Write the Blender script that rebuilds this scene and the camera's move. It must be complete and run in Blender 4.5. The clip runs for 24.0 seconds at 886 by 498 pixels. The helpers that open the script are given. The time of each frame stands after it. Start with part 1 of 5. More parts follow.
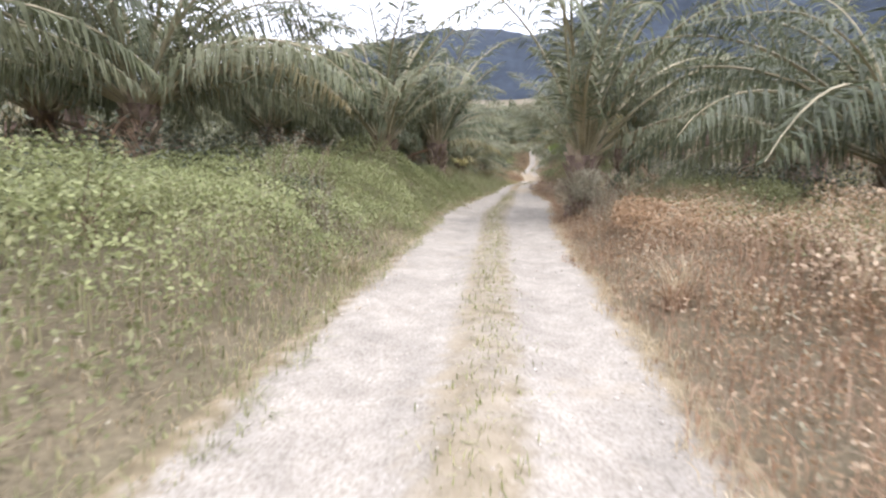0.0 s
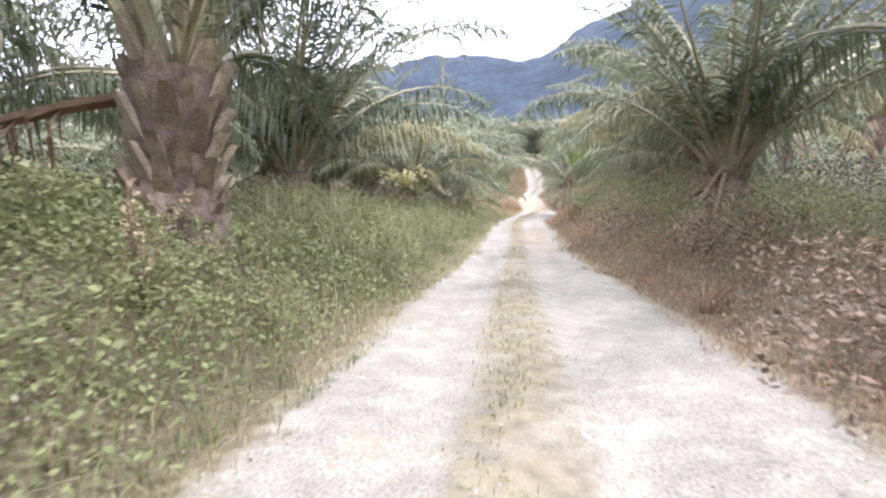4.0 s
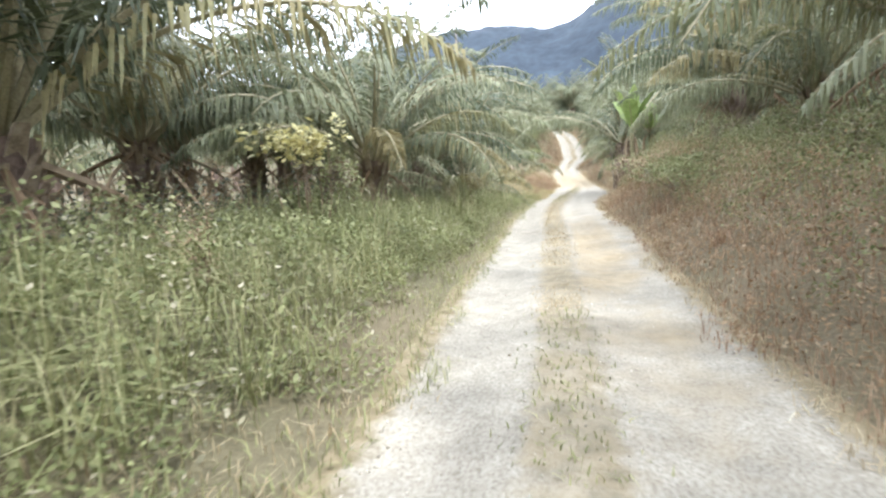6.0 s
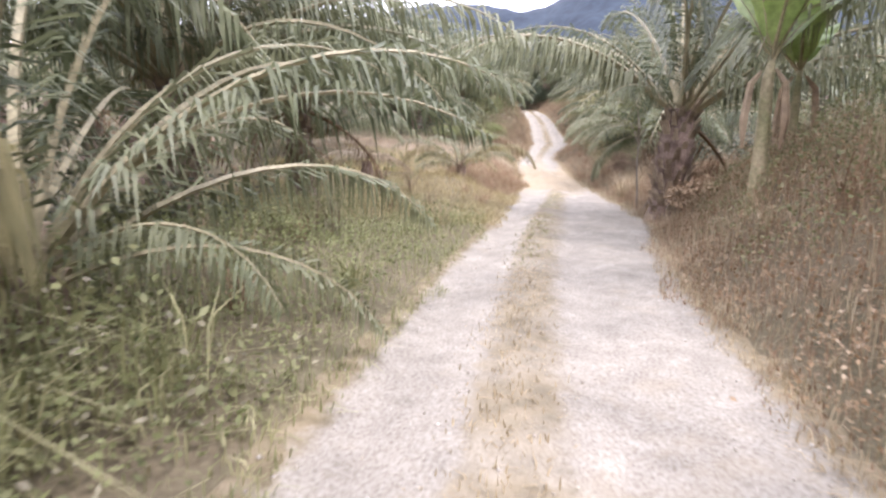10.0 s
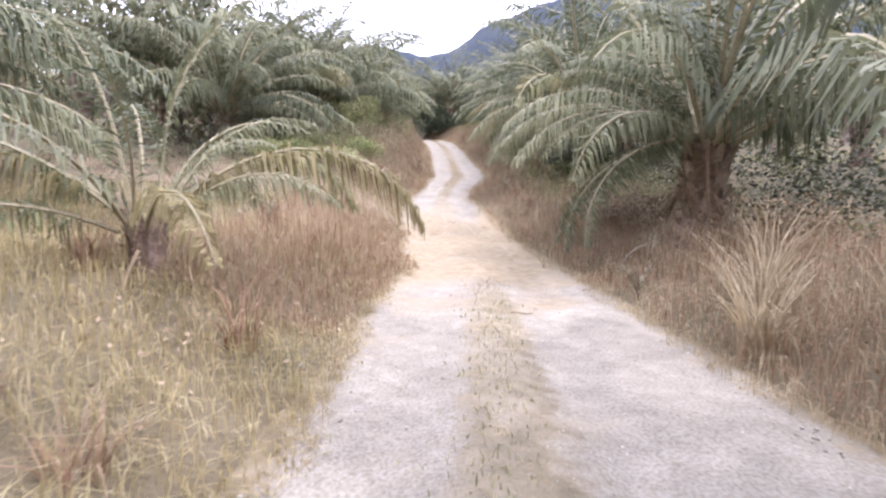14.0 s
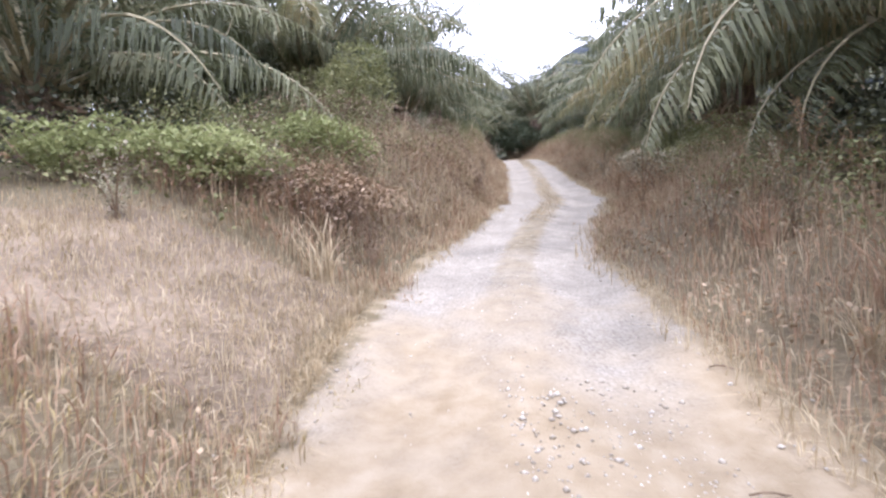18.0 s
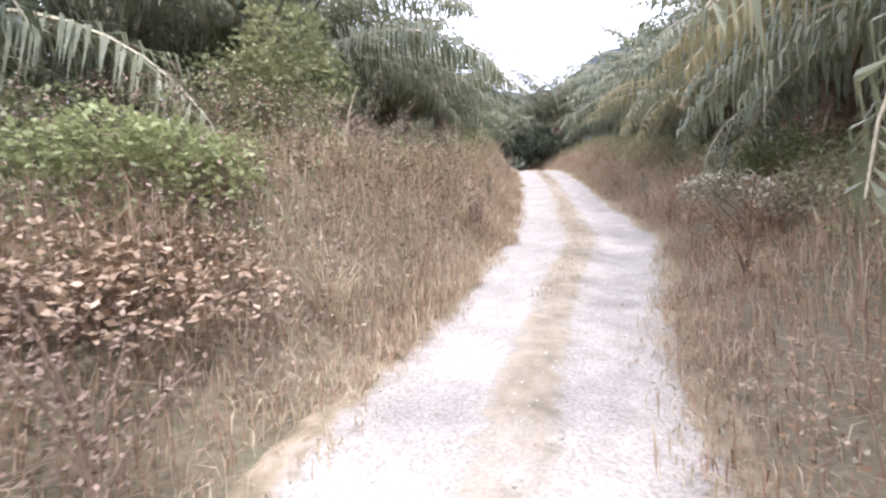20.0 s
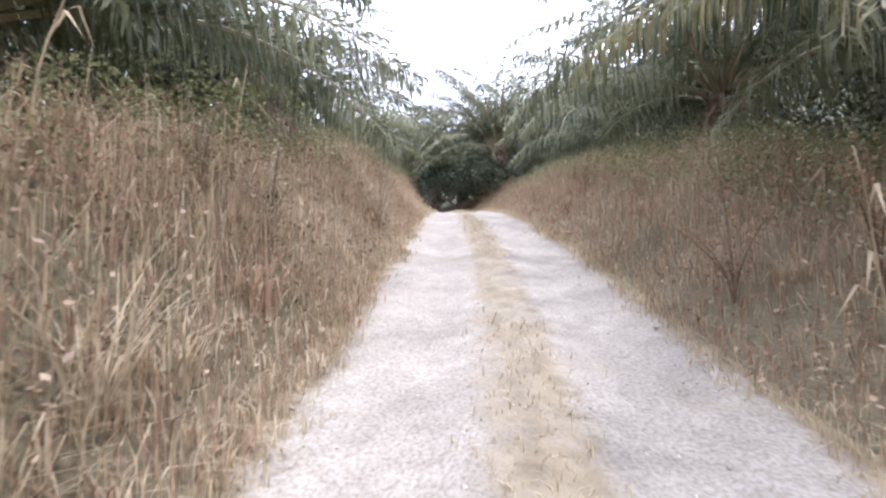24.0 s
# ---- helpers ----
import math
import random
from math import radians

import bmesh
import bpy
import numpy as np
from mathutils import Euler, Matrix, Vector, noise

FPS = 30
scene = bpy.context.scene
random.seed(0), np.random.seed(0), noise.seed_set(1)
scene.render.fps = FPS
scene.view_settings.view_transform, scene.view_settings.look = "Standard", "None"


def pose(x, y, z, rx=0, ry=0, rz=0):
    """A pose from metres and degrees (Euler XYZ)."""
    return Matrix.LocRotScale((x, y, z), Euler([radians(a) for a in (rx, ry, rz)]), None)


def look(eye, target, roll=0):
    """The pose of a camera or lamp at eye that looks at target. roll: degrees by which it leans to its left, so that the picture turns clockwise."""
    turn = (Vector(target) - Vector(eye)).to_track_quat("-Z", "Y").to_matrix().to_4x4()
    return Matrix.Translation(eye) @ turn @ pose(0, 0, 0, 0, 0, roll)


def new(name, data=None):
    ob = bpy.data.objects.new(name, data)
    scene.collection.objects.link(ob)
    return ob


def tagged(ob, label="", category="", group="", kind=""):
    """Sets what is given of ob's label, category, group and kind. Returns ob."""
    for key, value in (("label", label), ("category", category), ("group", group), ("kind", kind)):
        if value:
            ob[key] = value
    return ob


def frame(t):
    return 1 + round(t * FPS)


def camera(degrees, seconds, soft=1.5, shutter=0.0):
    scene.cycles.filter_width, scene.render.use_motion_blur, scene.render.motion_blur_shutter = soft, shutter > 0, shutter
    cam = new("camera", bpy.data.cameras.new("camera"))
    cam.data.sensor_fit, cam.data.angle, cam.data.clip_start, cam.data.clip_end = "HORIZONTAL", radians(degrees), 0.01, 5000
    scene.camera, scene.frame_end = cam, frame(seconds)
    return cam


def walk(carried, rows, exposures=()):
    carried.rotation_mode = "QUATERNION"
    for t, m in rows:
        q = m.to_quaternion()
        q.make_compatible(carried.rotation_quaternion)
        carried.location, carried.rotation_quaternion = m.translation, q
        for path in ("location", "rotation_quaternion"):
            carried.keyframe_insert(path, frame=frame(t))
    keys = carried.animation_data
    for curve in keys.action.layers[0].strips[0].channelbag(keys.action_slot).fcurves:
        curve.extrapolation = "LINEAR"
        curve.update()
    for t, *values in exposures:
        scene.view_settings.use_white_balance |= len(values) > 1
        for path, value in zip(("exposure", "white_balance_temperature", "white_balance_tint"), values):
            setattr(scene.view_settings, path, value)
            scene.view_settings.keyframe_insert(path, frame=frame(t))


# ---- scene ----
cam = camera(80.0, 24.0, soft=2.4, shutter=0.15)

# line of travel: y ahead, x across, z of the ground under the wheels
LINE_Y = [-80, -20, 0, 18.5, 28, 45.3, 53.6, 58, 62, 66, 70, 74.4, 78.5, 84, 91, 100.3, 104, 108, 118, 122, 134]
LINE_X = [0.6, 0.75, 0.85, 1.03, 1.36, 2.33, 3.03, 3.5, 4.1, 4.75, 5.18, 5.38, 5.87, 6.55, 7.17, 7.55, 7.6, 7.6, 7.3, 6.2, -3.0]
LINE_Z = [0, 0, 0, 0, 0, 0, 0, 0, 0, 0.02, 0.14, 0.48, 1.2, 2.05, 2.95, 4.9, 5.6, 6.2, 7.4, 7.7, 7.7]
# how far the middle of the road lies to the right of that line
MID_Y = [-20, 8.5, 13, 17, 20, 24, 28, 34, 38, 42, 48, 55, 59, 62, 65, 68, 71, 74, 76, 78, 80, 83, 86, 89, 94, 100.3, 108, 134]
MID_U = [-0.12, -0.15, -0.1, -0.05, 0.12, 0.35, 0.35, 0.32, 0.3, 0.4, 0.25, 0.5, 0.85, 0.75, 0.6, 0.45, 0.4, 0.3, 0.05, -0.2, -0.3, -0.05, 0.25, 0.36, 0.28, 0.2, 0.15, 0.1]
HALF = [1.3, 1.34, 1.45, 1.7, 1.75, 1.75, 1.55, 1.18, 1.2, 1.32, 1.25, 1.4, 1.65, 1.7, 1.6, 1.5, 1.38, 1.25, 1.25, 1.08, 0.95, 0.98, 1.2, 1.33, 1.25, 1.15, 1.1, 1.05]
# the grassy strip between the ruts, to the right of that line
STRIP_Y = [-20, 8, 13, 17, 22, 30, 36, 42, 48, 58, 66, 70, 74, 79, 83, 87, 91, 97, 103, 134]
STRIP_U = [-0.1, -0.06, -0.1, -0.2, 0.0, 0.12, 0.18, 0.15, -0.02, 0.1, 0.2, 0.35, 0.2, -0.25, -0.1, 0.3, 0.28, 0.3, 0.2, 0.1]


def glide(y, ys, vs):
    """Smooth interpolation through control values (Hermite with mean slopes)."""
    y = np.asarray(y, float)
    ys, vs = np.asarray(ys, float), np.asarray(vs, float)
    m = np.gradient(vs, ys)
    yc = np.clip(y, ys[0], ys[-1])
    i = np.clip(np.searchsorted(ys, yc, side="right") - 1, 0, len(ys) - 2)
    h = ys[i + 1] - ys[i]
    k = (yc - ys[i]) / h
    return ((1 + 2 * k) * (1 - k) ** 2 * vs[i] + k * (1 - k) ** 2 * h * m[i]
            + k * k * (3 - 2 * k) * vs[i + 1] + k * k * (k - 1) * h * m[i + 1])


def line_x(y):
    return glide(y, LINE_Y, LINE_X)


def road_x(y):
    return line_x(y) + glide(y, MID_Y, MID_U)


def half(y):
    """Half the width of the gravel."""
    return glide(y, MID_Y, HALF)


def strip_x(y):
    return line_x(y) + glide(y, STRIP_Y, STRIP_U)


def line_z(y):
    return glide(y, LINE_Y, LINE_Z)


# seconds, way ahead (y), side step, eye height, tilt, lean, heading
DRIVE = [
    (0.0, 0.07, 0.02, 1.40, -8.5, -0.8, 5.8),
    (0.5, 3.05, 0.02, 1.39, -6.2, -1.1, 9.3),
    (1.0, 5.89, 0.02, 1.39, -6.3, 0.4, 9.1),
    (1.5, 8.51, -0.03, 1.40, -6.0, 0.1, 9.8),
    (2.0, 11.09, -0.02, 1.42, -4.6, 1.5, 11.1),
    (2.5, 13.65, -0.01, 1.41, -5.6, 0.0, 8.2),
    (3.0, 16.19, -0.01, 1.40, -5.9, 0.0, 7.7),
    (3.5, 18.72, 0.00, 1.40, -5.3, 0.0, 4.1),
    (4.5, 23.75, 0.05, 1.41, -6.4, -0.3, 6.2),
    (5.5, 28.62, 0.15, 1.42, -7.9, -1.0, 7.9),
    (6.0, 30.77, 0.08, 1.42, -7.8, 3.3, 8.2),
    (6.5, 32.84, -0.13, 1.34, -7.7, 0.6, 5.8),
    (7.0, 34.65, -0.11, 1.37, -8.4, 0.6, 4.7),
    (7.5, 36.30, -0.16, 1.39, -11.9, 2.1, 6.8),
    (8.0, 38.14, -0.13, 1.39, -9.1, 1.0, 5.3),
    (8.5, 40.35, 0.07, 1.42, -9.2, 1.7, 4.5),
    (9.0, 42.71, 0.11, 1.42, -5.2, 1.8, 5.2),
    (9.5, 45.01, 0.07, 1.41, -11.1, -1.7, 4.8),
    (10.5, 49.46, 0.02, 1.46, -8.2, -0.6, 4.0),
    (11.5, 53.68, 0.05, 1.45, -7.4, -0.5, 3.8),
    (12.0, 55.66, 0.08, 1.45, -9.0, 0.9, 1.7),
    (12.5, 57.39, 0.07, 1.40, -7.7, 1.1, 0.5),
    (13.0, 58.96, -0.02, 1.44, -9.3, 1.1, -0.3),
    (13.5, 60.36, -0.08, 1.47, -7.2, -1.6, -3.0),
    (14.0, 61.89, 0.04, 1.43, -5.5, -0.7, -5.3),
    (14.5, 63.76, 0.05, 1.43, -6.4, -1.2, -5.0),
    (15.0, 65.50, 0.06, 1.38, -6.4, -0.4, -3.8),
    (15.5, 67.04, 0.06, 1.35, -5.3, -0.2, -0.9),
    (16.0, 68.74, -0.00, 1.38, -5.1, -0.1, 1.3),
    (16.5, 70.04, -0.00, 1.40, -3.6, 1.4, 4.9),
    (17.0, 71.34, -0.02, 1.44, -3.6, 2.0, 4.2),
    (17.5, 72.41, -0.04, 1.41, -3.5, -1.1, 3.3),
    (18.0, 73.42, 0.02, 1.39, -1.9, 1.8, 4.2),
    (18.5, 74.44, -0.01, 1.38, 3.5, 1.6, 5.7),
    (19.5, 76.18, 0.02, 1.53, 0.6, 1.2, 6.2),
    (20.5, 78.53, -0.00, 1.49, -2.0, 1.0, 6.4),
    (21.0, 79.99, -0.04, 1.43, -1.8, 0.6, 4.9),
    (21.5, 81.36, -0.02, 1.38, -1.2, -0.0, 3.8),
    (22.0, 83.54, -0.12, 1.34, -1.0, 0.4, -1.1),
    (22.5, 85.29, 0.10, 1.40, -0.3, -1.2, -0.9),
    (23.0, 87.30, 0.04, 1.36, -2.1, -0.6, -1.7),
    (23.5, 89.14, 0.02, 1.33, 1.5, -0.9, 0.7),
    (24.0, 90.78, 0.02, 1.30, 2.8, 1.1, 0.4),
]
PATH = [(t, float(line_x(y)) + side, y, float(line_z(y)) + eye, 90 + tilt, lean, head)
        for t, y, side, eye, tilt, lean, head in DRIVE]
walk(cam, [(r[0], pose(*r[1:])) for r in PATH],
     [(0, 0.43, 5850, 18), (1.5, 0.86, 5800, 20), (3, 1.04, 5600, 21), (6, 1.15, 5700, 8), (7.2, 1.1, 5800, 18), (9, 1.02, 5850, 23), (10.6, 0.95, 5800, 24), (12, 1.07, 5720, 24), (13, 0.97, 5720, 25), (15, 0.8, 5650, 26),
      (16.3, 0.86, 5580, 26), (18, 0.7, 5520, 24), (19.5, 0.98, 5520, 24), (21, 1.1, 5520, 24), (24, 0.9, 5500, 22)])

# ---- light: hazy sun from behind, to the right, under a bright, thinly clouded sky ----
SUN_HEIGHT, SUN_TURN = 60.0, 144.0
sun = new("sun", bpy.data.lights.new("sun", "SUN"))
sun.data.energy, sun.data.angle, sun.data.color = 2.35, radians(5.0), (1.0, 0.95, 0.88)
sun.matrix_world = look((60, 40, 90), (60 - 90 / math.tan(radians(SUN_HEIGHT)) * math.sin(radians(SUN_TURN)),
                                       40 - 90 / math.tan(radians(SUN_HEIGHT)) * math.cos(radians(SUN_TURN)), 0))
world = bpy.data.worlds.new("sky")
scene.world = world
world.use_nodes = True
wn, wl = world.node_tree.nodes, world.node_tree.links
wn.clear()
sky = wn.new("ShaderNodeTexSky")
sky.sky_type, sky.sun_disc = "NISHITA", False
sky.sun_elevation, sky.sun_rotation = radians(SUN_HEIGHT), radians(SUN_TURN)
sky.dust_density = 3.0
clear = wn.new("ShaderNodeBackground")
clear.inputs["Strength"].default_value = 0.12
wl.new(sky.outputs[0], clear.inputs["Color"])
cloud = wn.new("ShaderNodeBackground")
cloud.inputs["Color"].default_value = (0.97, 0.97, 1.0, 1)
cloud.inputs["Strength"].default_value = 2.2
co = wn.new("ShaderNodeTexCoord")
puff = wn.new("ShaderNodeTexNoise")
puff.inputs["Scale"].default_value, puff.inputs["Detail"].default_value = 2.2, 6
ramp = wn.new("ShaderNodeValToRGB")
ramp.color_ramp.elements[0].position, ramp.color_ramp.elements[0].color = 0.25, (0.55, 0.55, 0.55, 1)
ramp.color_ramp.elements[1].position, ramp.color_ramp.elements[1].color = 0.6, (1, 1, 1, 1)
mixs = wn.new("ShaderNodeMixShader")
wout = wn.new("ShaderNodeOutputWorld")
wl.new(co.outputs["Generated"], puff.inputs["Vector"])
wl.new(puff.outputs[0], ramp.inputs[0])
wl.new(ramp.outputs[0], mixs.inputs[0])
wl.new(clear.outputs[0], mixs.inputs[1])
wl.new(cloud.outputs[0], mixs.inputs[2])
wl.new(mixs.outputs[0], wout.inputs[0])


# ---- materials ----
def material(name, stops, scale=3.0, rough=0.8, bump=0.3, fine=40.0, island=0.0, thin=0.0, per_object=0.0, spec=0.3):
    """A surface with colours by a coarse noise, darker and lighter grain by a fine one, and relief.
    island: how far single pieces vary; thin: light let through; per_object: how far objects vary."""
    m = bpy.data.materials.new(name)
    m.use_nodes = True
    n, l = m.node_tree.nodes, m.node_tree.links
    b = n["Principled BSDF"]
    b.inputs["Roughness"].default_value = rough
    b.inputs["Specular IOR Level"].default_value = spec
    geo, tc = n.new("ShaderNodeNewGeometry"), n.new("ShaderNodeTexCoord")
    a = n.new("ShaderNodeTexNoise")
    a.inputs["Scale"].default_value, a.inputs["Detail"].default_value = scale, 5
    l.new(geo.outputs["Position"], a.inputs["Vector"])
    fac = a.outputs[0]
    if island or per_object:
        mx = n.new("ShaderNodeMath")
        mx.operation = "MULTIPLY_ADD"
        if island:
            l.new(geo.outputs["Random Per Island"], mx.inputs[0])
        else:
            l.new(n.new("ShaderNodeObjectInfo").outputs["Random"], mx.inputs[0])
        mx.inputs[1].default_value = island or per_object
        l.new(fac, mx.inputs[2])
        sub = n.new("ShaderNodeMath")
        sub.operation = "SUBTRACT"
        l.new(mx.outputs[0], sub.inputs[0])
        sub.inputs[1].default_value = (island or per_object) / 2
        fac = sub.outputs[0]
    r = n.new("ShaderNodeValToRGB")
    e = r.color_ramp.elements
    while len(e) < len(stops):
        e.new(0.5)
    for el, (p, c) in zip(e, stops):
        el.position, el.color = p, (*c, 1)
    l.new(fac, r.inputs[0])
    f = n.new("ShaderNodeTexNoise")
    f.inputs["Scale"].default_value, f.inputs["Detail"].default_value = fine, 4
    l.new(geo.outputs["Position"], f.inputs["Vector"])
    fr = n.new("ShaderNodeMapRange")
    fr.inputs["From Min"].default_value, fr.inputs["From Max"].default_value = 0.3, 0.7
    fr.inputs["To Min"].default_value, fr.inputs["To Max"].default_value = 0.72, 1.2
    l.new(f.outputs[0], fr.inputs["Value"])
    mix = n.new("ShaderNodeMix")
    mix.data_type, mix.blend_type = "RGBA", "MULTIPLY"
    mix.inputs[0].default_value = 1.0
    l.new(r.outputs[0], mix.inputs[6])
    l.new(fr.outputs[0], mix.inputs[7])
    l.new(mix.outputs[2], b.inputs["Base Color"])
    if bump:
        bp = n.new("ShaderNodeBump")
        bp.inputs["Strength"].default_value = bump
        bp.inputs["Distance"].default_value = 0.03
        l.new(f.outputs[0], bp.inputs["Height"])
        l.new(bp.outputs[0], b.inputs["Normal"])
    if thin:
        tr = n.new("ShaderNodeBsdfTranslucent")
        l.new(mix.outputs[2], tr.inputs["Color"])
        ms = n.new("ShaderNodeMixShader")
        ms.inputs[0].default_value = thin
        l.new(b.outputs[0], ms.inputs[1])
        l.new(tr.outputs[0], ms.inputs[2])
        l.new(ms.outputs[0], n["Material Output"].inputs[0])
    return m


M_SOIL = material("verge_soil", [(0.3, (0.11, 0.1, 0.055)), (0.5, (0.17, 0.138, 0.085)), (0.7, (0.135, 0.122, 0.068))], 0.25, 0.95, 0.6, 25)
M_FROND = material("palm_green", [(0.25, (0.085, 0.1, 0.052)), (0.5, (0.155, 0.17, 0.088)), (0.75, (0.26, 0.265, 0.15))], 0.5, 0.5, 0.0, 8, per_object=0.5, thin=0.32, spec=0.5)
M_FROND_YELLOW = material("palm_yellow", [(0.3, (0.21, 0.175, 0.08)), (0.5, (0.29, 0.25, 0.12)), (0.7, (0.2, 0.205, 0.1))], 0.8, 0.6, 0.0, 8, per_object=0.4, thin=0.3)
M_FROND_DEAD = material("palm_dead", [(0.3, (0.16, 0.1, 0.055)), (0.5, (0.26, 0.18, 0.11)), (0.7, (0.34, 0.26, 0.17))], 0.9, 0.85, 0.0, 8, per_object=0.4, thin=0.1)
M_BRIGHT = material("young_creeper_leaves", [(0.2, (0.18, 0.21, 0.08)), (0.5, (0.3, 0.325, 0.14)), (0.8, (0.42, 0.435, 0.215))], 0.8, 0.65, 0.0, 8, island=0.3, thin=0.4, spec=0.25)
M_GOLD = material("golden_blades", [(0.2, (0.34, 0.27, 0.12)), (0.5, (0.48, 0.4, 0.205)), (0.8, (0.6, 0.52, 0.31))], 0.35, 0.75, 0.0, 6, island=0.5, thin=0.4)
M_STALK = material("dead_stalks", [(0.2, (0.12, 0.084, 0.056)), (0.5, (0.21, 0.15, 0.102)), (0.8, (0.3, 0.225, 0.16))], 0.7, 0.85, 0.0, 8, island=0.6, thin=0.15)
M_SEED = material("seed_heads", [(0.2, (0.22, 0.205, 0.13)), (0.5, (0.33, 0.305, 0.21)), (0.8, (0.44, 0.41, 0.31))], 1.0, 0.8, 0.0, 8, island=0.5, thin=0.3)
M_BLEACHED = material("bleached_frond", [(0.3, (0.32, 0.25, 0.17)), (0.5, (0.45, 0.37, 0.26)), (0.7, (0.56, 0.48, 0.36))], 0.9, 0.85, 0.0, 8, per_object=0.3, thin=0.15)
M_RACHIS = material("rachis_green", [(0.3, (0.22, 0.195, 0.11)), (0.7, (0.4, 0.35, 0.22))], 1.5, 0.5, 0.1, 30)
M_TRUNK = material("palm_trunk", [(0.3, (0.11, 0.075, 0.06)), (0.5, (0.2, 0.145, 0.115)), (0.75, (0.33, 0.25, 0.2))], 4.0, 0.95, 0.8, 30)
M_BOOT = material("frond_base", [(0.3, (0.17, 0.125, 0.085)), (0.5, (0.31, 0.245, 0.17)), (0.75, (0.46, 0.38, 0.28))], 5.0, 0.9, 0.6, 35, island=0.4)
M_GREEN = material("green_blades", [(0.2, (0.15, 0.165, 0.065)), (0.5, (0.285, 0.287, 0.13)), (0.8, (0.44, 0.41, 0.225))], 0.35, 0.6, 0.0, 6, island=0.5, thin=0.3)
M_DRY = material("dry_blades", [(0.2, (0.33, 0.255, 0.145)), (0.5, (0.48, 0.39, 0.245)), (0.8, (0.6, 0.515, 0.355))], 0.35, 0.75, 0.0, 6, island=0.5, thin=0.4)
M_RED = material("rusty_blades", [(0.2, (0.2, 0.12, 0.072)), (0.5, (0.38, 0.252, 0.158)), (0.8, (0.5, 0.375, 0.258))], 0.35, 0.8, 0.0, 6, island=0.5, thin=0.4)
M_LEAF = material("creeper_leaves", [(0.2, (0.12, 0.14, 0.055)), (0.5, (0.215, 0.225, 0.1)), (0.8, (0.34, 0.335, 0.17))], 0.5, 0.6, 0.0, 8, island=0.4, thin=0.38, spec=0.3)
# leaf green darkened so that it carries the shade under the palms
M_SHADE_LEAF = material("shade_dark_leaves", [(0.2, (0.052, 0.06, 0.038)), (0.5, (0.092, 0.102, 0.064)), (0.8, (0.142, 0.152, 0.096))], 0.7, 0.5, 0.0, 8, island=0.6, thin=0.2)
M_BROWNLEAF = material("withered_leaves", [(0.2, (0.22, 0.148, 0.085)), (0.5, (0.35, 0.257, 0.16)), (0.8, (0.48, 0.375, 0.25))], 0.7, 0.8, 0.0, 8, island=0.6, thin=0.15)
M_TANLEAF = material("tan_leaves", [(0.2, (0.24, 0.145, 0.075)), (0.5, (0.36, 0.24, 0.135)), (0.8, (0.46, 0.335, 0.205))], 0.7, 0.8, 0.0, 8, island=0.4, thin=0.4)
M_PALE = material("pale_weed_leaves", [(0.2, (0.17, 0.16, 0.1)), (0.5, (0.3, 0.27, 0.175)), (0.8, (0.43, 0.39, 0.28))], 1.0, 0.7, 0.0, 8, island=0.6, thin=0.2)
M_WOODS = material("woods_leaves", [(0.2, (0.075, 0.098, 0.064)), (0.5, (0.13, 0.158, 0.098)), (0.8, (0.2, 0.228, 0.14))], 0.06, 0.7, 0.0, 1.5, island=0.5, thin=0.15)
M_YELLOWLEAF = material("yellow_leaves", [(0.2, (0.5, 0.45, 0.18)), (0.5, (0.66, 0.6, 0.3)), (0.8, (0.75, 0.7, 0.42))], 1.0, 0.6, 0.0, 8, island=0.6, thin=0.3)
M_BARK = material("pale_bark", [(0.3, (0.22, 0.185, 0.145)), (0.7, (0.37, 0.325, 0.27))], 5.0, 0.9, 0.4, 30)
M_MUD = material("brown_mud", [(0.3, (0.19, 0.152, 0.112)), (0.7, (0.28, 0.23, 0.172))], 5.0, 0.7, 0.4, 30)
M_TRAIL = material("sandy_trail", [(0.3, (0.13, 0.1, 0.065)), (0.5, (0.2, 0.155, 0.105)), (0.7, (0.27, 0.215, 0.15))], 1.2, 0.95, 0.6, 25)
M_TWIG = material("twigs", [(0.3, (0.13, 0.09, 0.06)), (0.7, (0.28, 0.21, 0.14))], 3.0, 0.9, 0.3, 40)
M_STONE = material("limestone_gravel", [(0.3, (0.31, 0.272, 0.215)), (0.5, (0.44, 0.395, 0.325)), (0.7, (0.56, 0.515, 0.44))], 2.0, 0.9, 0.3, 60, island=0.4)
M_BANANA = material("banana_leaf", [(0.3, (0.2, 0.29, 0.07)), (0.6, (0.34, 0.42, 0.14))], 1.0, 0.4, 0.0, 10, per_object=0.3, thin=0.35, spec=0.5)
M_STEM = material("banana_stem", [(0.3, (0.2, 0.2, 0.09)), (0.6, (0.36, 0.3, 0.18))], 3.0, 0.6, 0.2, 20)
# forest colour shifted to blue: the haze of distance is painted in
M_HILL = material("haze_tinted_hill", [(0.3, (0.019, 0.027, 0.038)), (0.5, (0.03, 0.04, 0.053)), (0.7, (0.042, 0.055, 0.07))], 0.015, 1.0, 0.0, 0.1)


